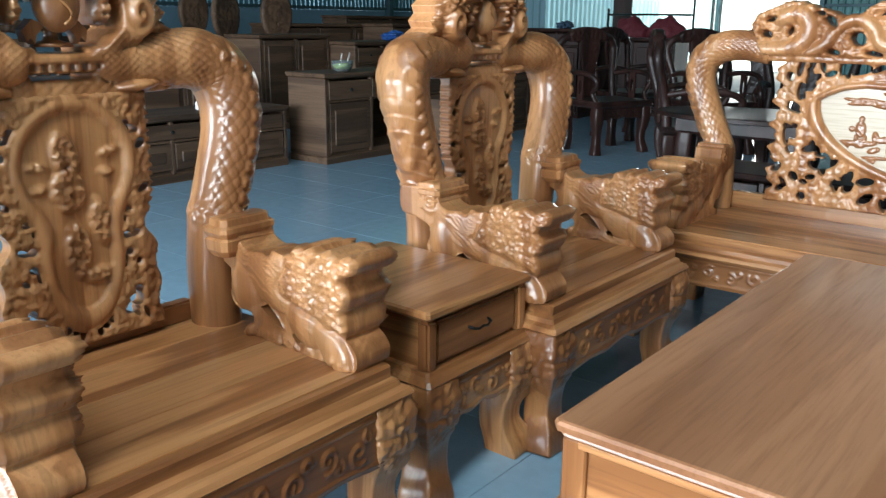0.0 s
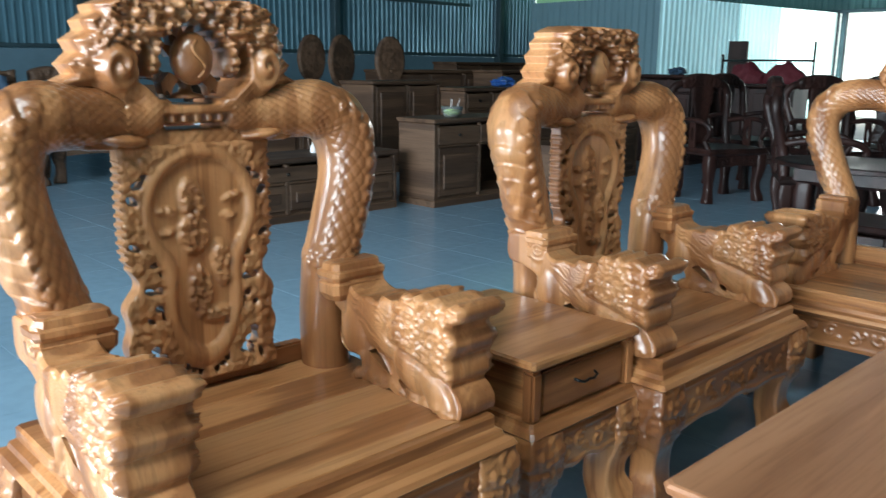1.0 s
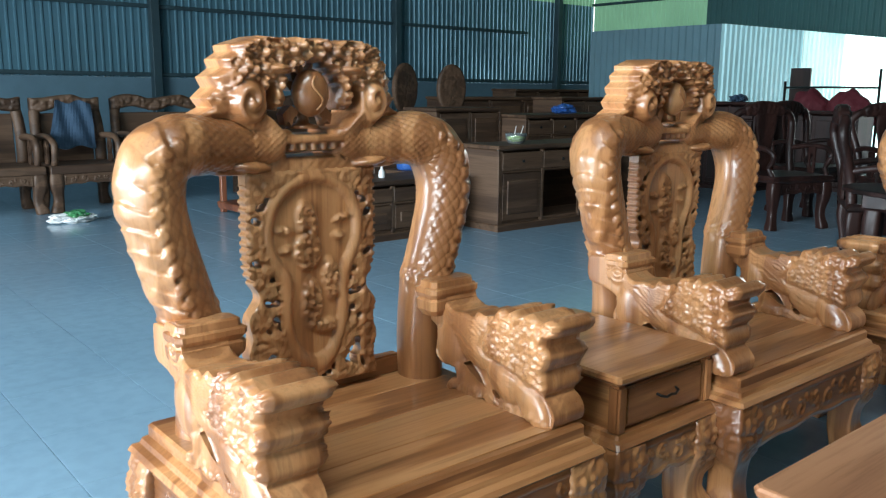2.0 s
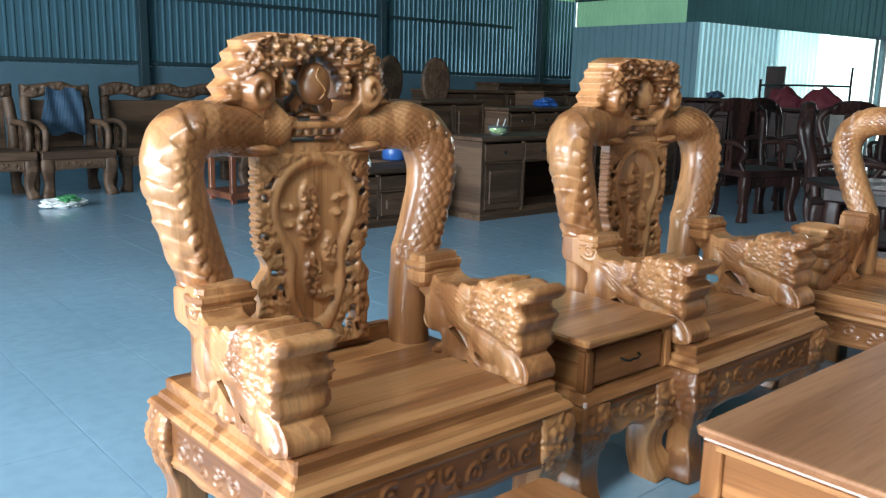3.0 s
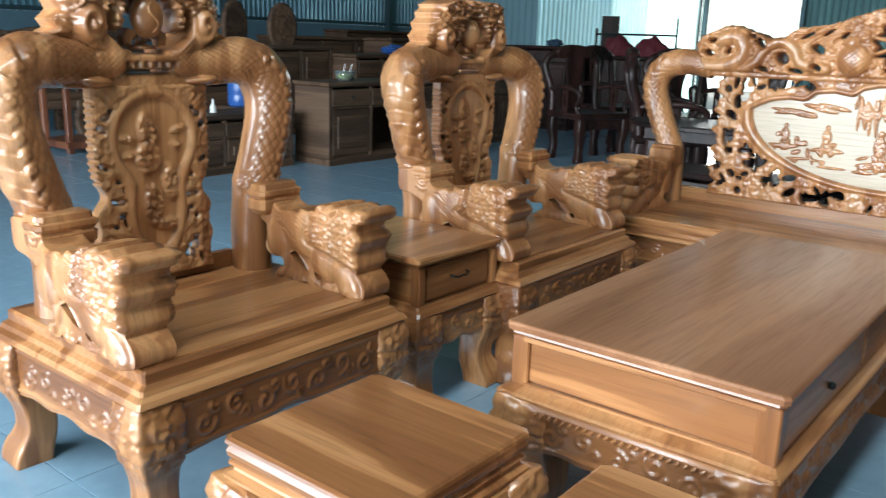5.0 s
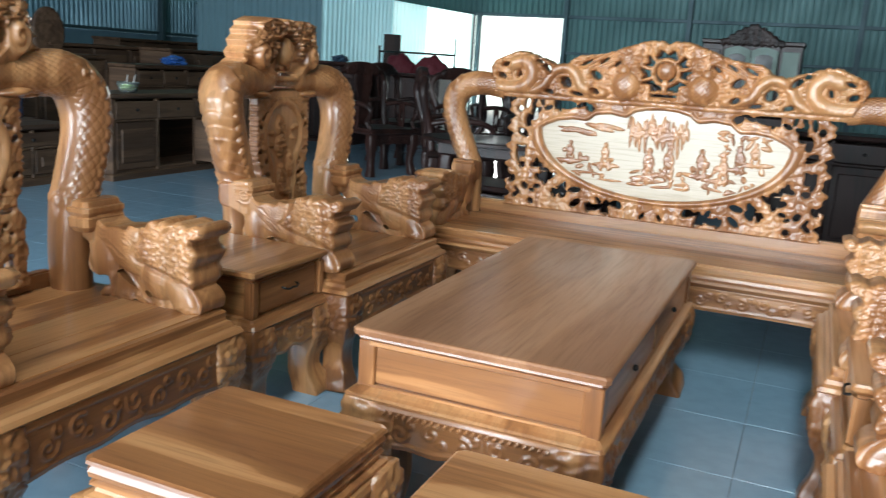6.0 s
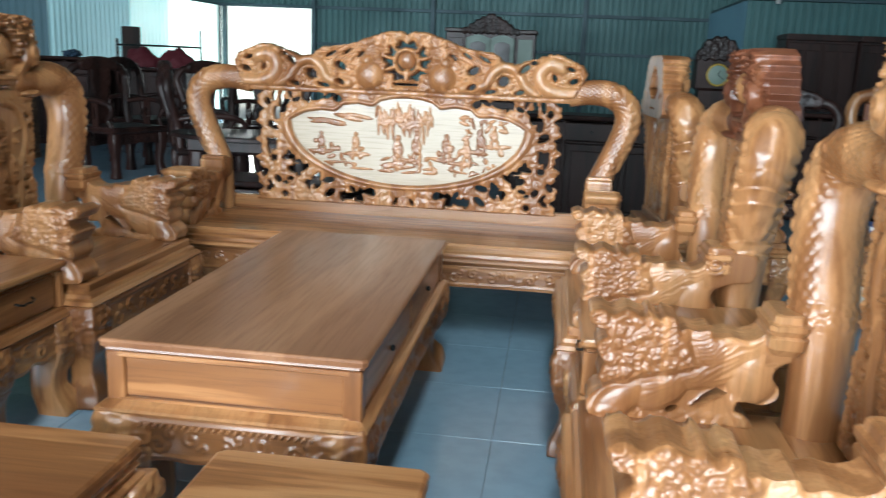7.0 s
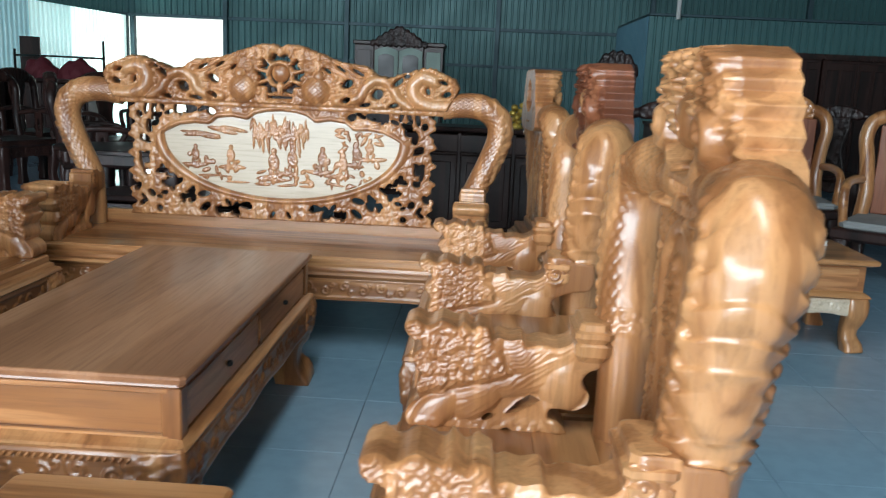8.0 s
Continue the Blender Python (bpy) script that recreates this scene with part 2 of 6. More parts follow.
def tube(points, radii, seg=16, side=None, bump=None, cap=True, squash=1.0):
    """A swept body along points (n, 3). side: the direction of angle 0. bump(s, angle): added radius."""
    p = np.array(points, float)
    n = len(p)
    r = np.broadcast_to(np.array(radii, float), (n,))
    tan = np.gradient(p, axis=0)
    tan /= np.linalg.norm(tan, axis=1)[:, None]
    ref = np.array(side if side is not None else (0.31, 0.17, 0.93), float)
    u = ref[None] - tan * (tan @ ref)[:, None]
    u /= np.linalg.norm(u, axis=1)[:, None]
    v = np.cross(tan, u)
    ang = np.linspace(0, 2 * np.pi, seg, endpoint=False)
    length = np.concatenate([[0], np.cumsum(np.linalg.norm(np.diff(p, axis=0), axis=1))])
    S, A = np.meshgrid(length, ang, indexing="ij")
    R = np.repeat(r[:, None], seg, 1)
    if bump is not None:
        R = R + bump(S, A)
    co = p[:, None] + R[..., None] * (np.cos(A)[..., None] * u[:, None] + squash * np.sin(A)[..., None] * v[:, None])
    idx = np.arange(n * seg).reshape(n, seg)
    nxt = np.roll(idx, -1, 1)
    faces = np.stack([idx[:-1], nxt[:-1], nxt[1:], idx[1:]], -1).reshape(-1, 4).tolist()
    if cap:
        faces += [idx[0][::-1].tolist(), idx[-1].tolist()]
    return mesh_of("sweep", co.reshape(-1, 3), faces, True)


def hashed(i, j, seed):
    q = np.sin(i * 127.1 + j * 311.7 + seed * 74.7) * 43758.5453
    return q - np.floor(q)


def vnoise(x, y, seed=0):
    i, j = np.floor(x), np.floor(y)
    f, g = x - i, y - j
    f, g = f * f * (3 - 2 * f), g * g * (3 - 2 * g)
    a, b, c, d = hashed(i, j, seed), hashed(i + 1, j, seed), hashed(i, j + 1, seed), hashed(i + 1, j + 1, seed)
    return (a * (1 - f) + b * f) * (1 - g) + (c * (1 - f) + d * f) * g


def curls(x, y, size, seed=0):
    """Carved curls: rounded lumps with a spiral groove in each, 0 to 1."""
    x, y = x / size, y / size
    i0, j0 = np.floor(x), np.floor(y)
    best = np.full(x.shape, 9.0)
    spin = np.zeros(x.shape)
    for di in (-1, 0, 1):
        for dj in (-1, 0, 1):
            i, j = i0 + di, j0 + dj
            dx, dy = x - i - 0.15 - 0.7 * hashed(i, j, seed), y - j - 0.15 - 0.7 * hashed(i, j, seed + 5)
            d = np.hypot(dx, dy)
            near = d < best
            best = np.where(near, d, best)
            spin = np.where(near, np.arctan2(dy, dx) + 9 * d + 6 * hashed(i, j, seed + 9), spin)
    return np.clip(1 - best * best * 1.35, 0, 1) * (0.76 + 0.24 * np.cos(spin))


def strands(x, y, size, angle, seed=0):
    """Flowing hair: wavy ridges that run along an angle."""
    c, s = math.cos(angle), math.sin(angle)
    a, b = x * c + y * s, -x * s + y * c
    w = vnoise(a / size * 0.35, b / size * 0.5, seed) * 1.8
    return 0.5 + 0.5 * np.cos(2 * np.pi * (b / size + w))


def scales(a, b, size):
    """Overlapping fish scales over the plane (a, b), 0 to 1; they point along -a."""
    a, b = a / size, b / size
    h = np.zeros(a.shape)
    row = np.floor(a * 1.6)
    for k in (0, 1):
        rr = row + k
        off = np.where(rr % 2 == 0, 0.0, 0.5)
        db = (b - off) - np.round(b - off)
        da = a - (rr + 0.2) / 1.6
        d = np.hypot(da * 1.05, db * 1.15)
        h = np.maximum(h, np.where(d < 0.62, 0.45 + 0.55 * np.clip(1 - d / 0.62, 0, 1) ** 0.5 - 0.25 * (da + 0.5), 0.0))
    return np.clip(h, 0, 1)


def chiselled(x, y, size, angle, seed=0):
    """Carver's work: curls of two sizes bent along flowing strands, 0 to 1."""
    wx = x + size * 0.6 * (vnoise(x / size * 0.8, y / size * 0.8, seed + 1) - 0.5)
    wy = y + size * 0.6 * (vnoise(x / size * 0.8 + 7, y / size * 0.8, seed + 2) - 0.5)
    return 0.52 * curls(wx, wy, size, seed) + 0.32 * curls(wx, wy, size * 0.48, seed + 3) + 0.16 * strands(wx, wy, size * 0.42, angle, seed)


def sd_poly(x, y, poly):
    """Signed distance to a closed outline, negative inside."""
    d = np.full(x.shape, 1e9)
    inside = np.zeros(x.shape, bool)
    n = len(poly)
    for k in range(n):
        (ax, ay), (bx, by) = poly[k], poly[(k + 1) % n]
        ex, ey = bx - ax, by - ay
        q = np.clip(((x - ax) * ex + (y - ay) * ey) / (ex * ex + ey * ey + 1e-12), 0, 1)
        d = np.minimum(d, (x - ax - q * ex) ** 2 + (y - ay - q * ey) ** 2)
        cross = ((ay > y) != (by > y)) & (x < (bx - ax) * (y - ay) / (by - ay + 1e-12) + ax)
        inside ^= cross
    return np.where(inside, -1, 1) * np.sqrt(d)


def sd_line(x, y, pts):
    """Distance to an open line."""
    d = np.full(x.shape, 1e9)
    for (ax, ay), (bx, by) in zip(pts[:-1], pts[1:]):
        ex, ey = bx - ax, by - ay
        q = np.clip(((x - ax) * ex + (y - ay) * ey) / (ex * ex + ey * ey + 1e-12), 0, 1)
        d = np.minimum(d, (x - ax - q * ex) ** 2 + (y - ay - q * ey) ** 2)
    return np.sqrt(d)


def sd_oval(x, y, cx, cy, a, b, turn=0.0):
    c, s = math.cos(turn), math.sin(turn)
    u, v = (x - cx) * c + (y - cy) * s, -(x - cx) * s + (y - cy) * c
    k = np.hypot(u / a, v / b)
    return (k - 1) * min(a, b)


def spiral(cx, cy, r, turns, start, sign=1, n=26):
    q = np.linspace(0, 1, n)
    a = start + sign * q * turns * 2 * np.pi
    return np.stack([cx + r * (1 - 0.88 * q) * np.cos(a), cy + r * (1 - 0.88 * q) * np.sin(a)], 1)


def largest_piece(used):
    """The largest connected patch of a grid, so that a board stays in one piece."""
    left, best = used.copy(), []
    while left.any():
        i, j = np.argwhere(left)[0]
        left[i, j] = False
        stack, patch = [(i, j)], []
        while stack:
            i, j = stack.pop()
            patch.append((i, j))
            for p, q in ((i + 1, j), (i - 1, j), (i, j + 1), (i, j - 1)):
                if left[p, q]:
                    left[p, q] = False
                    stack.append((p, q))
        best = max(best, patch, key=len)
    out = np.zeros(used.shape, bool)
    out[tuple(np.array(best).T)] = True
    return out


def carve(sd, relief, span, step, thick, plane="yz", at=0.0, soft=0.01, back=True, whole=True):
    """A thick board with a free outline (sd, negative inside), rounded rims and a carved relief on its face.
    The outline lies in the plane named; the front looks along the third axis; at: the middle of the thickness."""
    a0, a1, b0, b1 = span
    na, nb = int((a1 - a0) / step) + 1, int((b1 - b0) / step) + 1
    A, B = np.meshgrid(a0 + step * np.arange(na + 1), b0 + step * np.arange(nb + 1), indexing="ij")
    ca, cb = A[:-1, :-1] + step / 2, B[:-1, :-1] + step / 2
    used = sd(ca, cb) < 0
    used[0], used[-1], used[:, 0], used[:, -1] = False, False, False, False
    if whole:
        used = largest_piece(used)
    pad = np.zeros((na + 2, nb + 2), bool)
    pad[1:-1, 1:-1] = used
    q = pad[:-1, :-1], pad[1:, :-1], pad[:-1, 1:], pad[1:, 1:]
    some, every = q[0] | q[1] | q[2] | q[3], q[0] & q[1] & q[2] & q[3]
    rim = some & ~every
    D = sd(A, B)
    e = step * 0.25
    ga, gb = (sd(A + e, B) - sd(A - e, B)) / (2 * e), (sd(A, B + e) - sd(A, B - e)) / (2 * e)
    g2 = ga * ga + gb * gb + 1e-6
    mv_a, mv_b = np.clip(-D * ga / g2, -step * 0.7, step * 0.7), np.clip(-D * gb / g2, -step * 0.7, step * 0.7)
    A, B = np.where(rim, A + mv_a, A), np.where(rim, B + mv_b, B)
    D = np.where(rim, 0.0, D)
    edge = np.clip(-D / soft, 0, 1)
    edge = np.sqrt(np.clip(1 - (1 - edge) ** 2, 0, 1))
    H = thick / 2 - soft * 0.6 * (1 - edge) + relief(A, B, -D) * edge
    low = -H if back else np.full(A.shape, -thick / 2)
    idx = np.full(A.shape, -1)
    n = int(some.sum())
    idx[some] = np.arange(n)
    out = {"yz": lambda p, s, w: (at + w, p, s), "xz": lambda p, s, w: (p, at - w, s), "xy": lambda p, s, w: (p, s, at + w)}[plane]
    fl = lambda w: np.stack(out(A[some], B[some], w[some] if isinstance(w, np.ndarray) else w), -1)
    verts = np.concatenate([fl(H), fl(low)])
    ii, jj = np.nonzero(used)
    f = np.stack([idx[ii, jj], idx[ii + 1, jj], idx[ii + 1, jj + 1], idx[ii, jj + 1]], -1)
    faces = np.concatenate([f, f[:, ::-1] + n])
    walls = []
    for di, dj, (p, r) in ((0, -1, ((0, 0), (1, 0))), (1, 0, ((1, 0), (1, 1))), (0, 1, ((1, 1), (0, 1))), (-1, 0, ((0, 1), (0, 0)))):
        open_side = used & ~pad[1 + di:na + 1 + di, 1 + dj:nb + 1 + dj]
        wi, wj = np.nonzero(open_side)
        v0, v1 = idx[wi + p[0], wj + p[1]], idx[wi + r[0], wj + r[1]]
        walls.append(np.stack([v1, v0, v0 + n, v1 + n], -1))
    walls = np.concatenate(walls)
    faces = np.concatenate([faces, walls])
    me = mesh_of("carving", verts.tolist(), faces.tolist(), True)
    # the rim's two outlines stay crisp
    rims = {(min(p, r), max(p, r)) for w in walls.tolist() for p, r in ((w[0], w[1]), (w[2], w[3]))}
    ends = np.zeros(len(me.edges) * 2, np.int32)
    me.edges.foreach_get("vertices", ends)
    crisp = me.attributes.new("sharp_edge", "BOOLEAN", "EDGE")
    crisp.data.foreach_set("value", [(min(p, r), max(p, r)) in rims for p, r in ends.reshape(-1, 2).tolist()])
    return me


def bevelled(points2, depth, plane="yz", at=0.0):
    """A flat outline given thickness."""
    n = len(points2)
    out = {"yz": lambda p, s, w: (at + w, p, s), "xz": lambda p, s, w: (p, at + w, s), "xy": lambda p, s, w: (p, s, at + w)}[plane]
    bm = bmesh.new()
    f0 = [bm.verts.new(out(p, s, -depth / 2)) for p, s in points2]
    f1 = [bm.verts.new(out(p, s, depth / 2)) for p, s in points2]
    bm.faces.new(f0[::-1])
    bm.faces.new(f1)
    for k in range(n):
        j = (k + 1) % n
        bm.faces.new((f0[k], f0[j], f1[j], f1[k]))
    bmesh.ops.recalc_face_normals(bm, faces=bm.faces[:])
    return bm


def lathe(profile, seg=20):
    """A turned body from (radius, z)."""
    verts, faces = [], []
    for r, z in profile:
        for k in range(seg):
            a = 2 * math.pi * k / seg
            verts.append((r * math.cos(a), r * math.sin(a), z))
    for i in range(len(profile) - 1):
        for k in range(seg):
            j = (k + 1) % seg
            faces.append((i * seg + k, i * seg + j, i * seg + seg + j, i * seg + seg + k))
    faces.append(tuple(range(seg - 1, -1, -1)))
    faces.append(tuple(range((len(profile) - 1) * seg, len(profile) * seg)))
    return mesh_of("turned", verts, faces, True)


# ---- the hall ----
X0, X1, Y0, Y1, HIGH = -13.5, 10.0, -7.0, 17.0, 6.4


def ribbed(a0, a1, z0, z1, pitch=0.125, depth=0.022):
    """A corrugated sheet in the plane (a, z), ribs upright; list of (a, offset)."""
    pts, a = [], a0
    while a < a1 - 1e-6:
        for f, d in ((0.0, 0.0), (0.58, 0.0), (0.70, depth), (0.88, depth)):
            if a + f * pitch < a1:
                pts.append((a + f * pitch, d))
        a += pitch
    pts.append((a1, 0.0))
    return pts


def sheet(name, axis, at, inward, a0, a1, z0, z1, material, parent=None, label=""):
    """A corrugated wall sheet. axis 'x': it runs along x at y = at; 'y': along y at x = at. inward: +1 or -1."""
    pts = ribbed(a0, a1, z0, z1)
    verts, faces = [], []
    for w in (0.0, -0.006):
        for z in (z0, z1):
            for a, d in pts:
                o = at + inward * (d + w)
                verts.append((a, o, z) if axis == "x" else (o, a, z))
    n = len(pts)
    for k in range(n - 1):
        faces.append((k, k + 1, n + k + 1, n + k))
        faces.append((2 * n + k + 1, 2 * n + k, 3 * n + k, 3 * n + k + 1))
        faces.append((n + k, n + k + 1, 3 * n + k + 1, 3 * n + k))
        faces.append((k + 1, k, 2 * n + k, 2 * n + k + 1))
    return part(name, mesh_of(name, verts, faces), material, parent, label)


def structure(ob, label, category):
    return tagged(ob, label, category, "", "structure")


slab = structure(part("floor", box(X0 - 0.3, X1 + 0.3, Y0 - 0.3, Y1 + 0.3, -0.12, -0.006, 0), GROUT), "polished blue-grey tiled floor with thin pale joints", "floor")
ground = structure(part("ground", box(-60, 60, -70, 80, -0.32, -0.14, 0), EARTH), "bright bare ground outside the hall", "ground")

backdrop = structure(part("backdrop", box(-26, 8, 27.0, 27.2, -0.1, 9.0, 0), DAYLIGHT_GLOW), "bright hazy distance beyond the gate", "backdrop")

wall_west = structure(part("wall_west", box(X0 - 0.2, X0 - 0.03, Y0, Y1, -0.1, 1.5, 0.01), PLASTER), "blue-grey plastered knee wall under corrugated sheets", "wall")
sheet("corrugated_sheet", "y", X0 - 0.03, 1, Y0, 14.6, 1.5, HIGH, SHEET, wall_west, "blue-grey corrugated steel sheet")
sheet("corrugated_sheet", "y", X0 - 0.03, 1, 14.6, Y1, 1.5, 3.4, SHEET, wall_west)
sheet("translucent_sheet", "y", X0 - 0.03, 1, 14.6, Y1, 3.4, HIGH, LIT_GREEN, wall_west, "green translucent corrugated sheet")
for z in (1.52, 2.62, 3.70, 4.85, 5.9):
    part("girt", box(X0 - 0.0, X0 + 0.07, Y0, Y1 if z < 2 else 14.6, z, z + 0.06, 0.004), STEEL, wall_west)
for y in (-4.0, 0.6, 5.8, 10.8, 15.6):
    part("column", box(X0 - 0.0, X0 + 0.16, y - 0.07, y + 0.07, 0, HIGH, 0.006), STEEL, wall_west)

# the end wall: the gate opening, then teal sheets
TOP_Z = 2.31
wall_north = structure(part("wall_north", box(-2.9, X1, Y1 + 0.05, Y1 + 0.2, -0.1, 0.4, 0.01), PLASTER), "teal corrugated steel end wall of the hall", "wall")
sheet("corrugated_sheet", "x", Y1, -1, X0, -6.1, 0.0, TOP_Z, SHEET_TEAL, wall_north)
sheet("translucent_sheet", "x", Y1, -1, X0, -10.3, TOP_Z, HIGH, LIT_GREEN, wall_north, "green translucent corrugated sheet")
sheet("corrugated_sheet", "x", Y1, -1, -10.3, X1, TOP_Z, HIGH, SHEET_TEAL, wall_north, "teal corrugated steel sheet")
sheet("corrugated_sheet", "x", Y1, -1, -4.05, X1, 0.3, TOP_Z, SHEET_TEAL, wall_north, "teal corrugated steel sheet")
for z in (TOP_Z, 3.4, 4.6):
    part("girt", box(X0, X1, Y1 - 0.10, Y1 - 0.03, z, z + 0.06, 0.004), STEEL, wall_north)
part("girt", box(-4.05, X1, Y1 - 0.10, Y1 - 0.03, 1.6, 1.65, 0.004), STEEL, wall_north)
for x in (-6.1, -5.95, -4.05, -1.6, 1.4, 4.4, 7.4):
    part("column", box(x - 0.045, x + 0.045, Y1 - 0.14, Y1 - 0.02, 0, HIGH if x > -4.1 else TOP_Z, 0.006), STEEL, wall_north)

# a partition beside the gate: daylight on its gate side is put in as emission
partition = structure(part("wall_partition", box(-8.9, -6.46, 11.52, 11.60, 0, 0.15, 0.01), PLASTER), "pale corrugated partition beside the bright gate", "wall")
sheet("corrugated_sheet", "x", 11.5, -1, -8.9, -6.44, 0.1, TOP_Z, SHEET_PALE, partition, "pale blue-grey corrugated sheet")
sheet("corrugated_sheet", "y", -8.9, -1, 11.5, Y1 - 0.15, 0.1, TOP_Z, SHEET_PALE, partition)
# emission steps up towards the gate, imitating how daylight brightens the sheets
for a0, a1, mt in ((0.0, 2.1, GLOW_LOW), (2.1, 3.4, GLOW_MID), (3.4, 5.36, GLOW_HIGH)):
    sheet("translucent_sheet", "y", 0.0, 1, a0, a1, 0.0, TOP_Z, mt, partition, "pale translucent corrugated sheet with painted-in daylight glow").matrix_basis = pose(-6.44, 11.5, 0, 0, 0, -4)

# other walls, which close the place behind the camera
wall_east = structure(part("wall_east", box(X1, X1 + 0.17, Y0, Y1, -0.1, 0.6, 0.01), PLASTER), "corrugated steel side wall", "wall")
sheet("corrugated_sheet", "y", X1, -1, Y0, Y1, 0.6, HIGH, SHEET_TEAL, wall_east)
wall_south = structure(part("wall_south", box(5.8, X1, Y0 - 0.17, Y0, -0.1, 0.6, 0.01), PLASTER), "corrugated steel front wall beside a wide opening", "wall")
sheet("corrugated_sheet", "x", Y0, 1, X0, X1, 3.9, HIGH, SHEET, wall_south)
sheet("corrugated_sheet", "x", Y0, 1, 5.8, X1, 0.6, 3.9, SHEET, wall_south)
sheet("corrugated_sheet", "x", Y0, 1, X0, -8.6, 0.0, 3.9, SHEET, wall_south)

bm = box(X0 - 0.3, X1 + 0.3, Y0 - 0.3, Y1 + 0.3, HIGH, HIGH + 0.08, 0)
ceiling = structure(part("ceiling", bm, ROOF), "dark sheet-metal roof on steel purlins", "ceiling")

# a glowing strip added out of view, just above the fill lamp
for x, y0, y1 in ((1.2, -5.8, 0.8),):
    part("roof_light", box(x - 0.55, x + 0.55, y0, y1, HIGH - 0.03, HIGH - 0.012, 0), DAYLIGHT_GLOW, ceiling, "glowing strip added under the unseen roof")

# a low partition room in the corner of the hall
room = structure(part("wall_office", box(3.75, X1, 13.62, 13.72, 0, 0.2, 0.01), PLASTER), "low room clad in teal corrugated sheet", "wall")
sheet("corrugated_sheet", "x", 13.6, -1, 3.75, X1, 0.1, 2.45, SHEET_TEAL, room, "teal corrugated sheet")
sheet("corrugated_sheet", "y", 3.75, -1, 13.6, Y1 - 0.15, 0.1, 2.45, SHEET, room)
part("roof_panel", box(3.75, X1, 13.6, Y1 - 0.15, 2.46, 2.5, 0.004), STEEL, room)
part("pipe", tube([(4.15, 13.4, z) for z in (2.4, 3.6, 4.9, 6.35)], 0.035, 10), WHITE, room, "thin white pipe")


# ---- carved set: legs, posts, arms ----
def cabriole(cx, cy, sx, sy, top, size=1.0, carved=True, slim=1.0):
    """A bowed leg with a carved knee and a foot that curls outwards."""
    k, rows, seg, blur = (0.7071, 84, 64, 5) if carved else (0.7071, 40, 20, 2)
    prof = [(1.0, 0.062, -0.006), (0.90, 0.068, 0.003), (0.76, 0.068, 0.004), (0.62, 0.058, -0.002), (0.45, 0.046, -0.020), (0.28, 0.045, -0.022), (0.15, 0.050, -0.004), (0.06, 0.060, 0.014), (0.0, 0.056, 0.017)]
    q = spline([(top * z, r * size * slim, o * size) for z, r, o in prof], rows)
    pts = [(cx + sx * o * k, cy + sy * o * k, max(z, 0.0)) for z, r, o in q]
    pts = np.array(pts)
    pts[:, 2] = np.linspace(top, 0, rows)
    zz = np.array([top * z for z, r, o in prof])[::-1]
    rr = np.interp(pts[:, 2], zz, np.array([r * size * slim for z, r, o in prof])[::-1])
    oo = np.interp(pts[:, 2], zz, np.array([o * size for z, r, o in prof])[::-1])
    ker = np.ones(2 * blur + 1) / (2 * blur + 1)
    rr, oo = np.convolve(np.pad(rr, blur, "edge"), ker, "valid"), np.convolve(np.pad(oo, blur, "edge"), ker, "valid")
    pts[:, 0], pts[:, 1] = cx + sx * oo * k, cy + sy * oo * k

    def relief(S, A):
        h = rr[:, None] * (np.minimum(1 / np.maximum(np.abs(np.cos(A)), np.abs(np.sin(A))), 1.37) - 1)
        if carved:
            knee = np.clip(1 - np.abs(S / top - 0.24) / 0.24, 0, 1)
            h = h + 0.032 * knee ** 0.5 * (chiselled(S, A * 0.07, 0.045, 0.2, 3) - 0.45)
        return h
    return tube(pts, rr, seg, (1, 0, 0), relief)


def apron_relief(seed, w, z0, z1, amp=0.007):
    """Scrolling vines in low relief on a sunk field."""
    lines, n = [], max(4, int(w / 0.05))
    zc, tall = (z0 + z1) / 2, (z1 - z0) / 0.13
    for k in range(n):
        c = -w * 0.86 + (k + 0.5) * 1.72 * w / n
        s = 1 if k % 2 else -1
        lines.append((spiral(c, zc + s * 0.010 * tall, 0.030 * tall, 1.25, 0.9 * k, s), 0.0055))
        lines.append((spiral(c + 0.6 * w / n, zc - s * 0.020 * tall, 0.016 * tall, 1.0, 2.2 + k, -s), 0.0045))

    def relief(A, B, D):
        h = np.zeros(A.shape)
        for pts, r in lines:
            d = sd_line(A, B, pts[::2])
            h = np.maximum(h, np.clip(1 - (d / r) ** 2, 0, 1))
        rim = np.clip(1 - np.abs(D - 0.014) / 0.006, 0, 1)
        return amp * np.maximum(h, 0.8 * rim) - 0.003
    return relief


def apron(plane, at, w, z0, z1, seed=0, thick=0.035, bow=0.02, c=0.0):
    """A carved apron board, its lower edge cut in a shallow cusped curve."""
    def sd(A, B):
        a = (A - c) / w
        low = z0 + bow * (1 - a * a) * (0.7 + 0.3 * np.cos(a * 9.4))
        return np.maximum(np.maximum(np.abs(A - c) - w, B - z1), low - B)
    base = apron_relief(seed, w, z0 + bow * 0.4, z1)
    return carve(sd, lambda A, B, D: base(A - c, B, D), (c - w - 0.02, c + w + 0.02, z0 - 0.02, z1 + 0.02), 0.005, thick, plane, at, 0.006)


def fishnet(a, b, size, depth):
    """Scales cut as a net of grooves: domed lozenges, 0 at their tops."""
    p, q = (a + b * 1.15) / size, (a - b * 1.15) / size
    dome = np.abs(np.sin(np.pi * p) * np.sin(np.pi * q))
    return depth * (np.clip(dome * 1.8, 0, 1) ** 0.5 - 0.8)


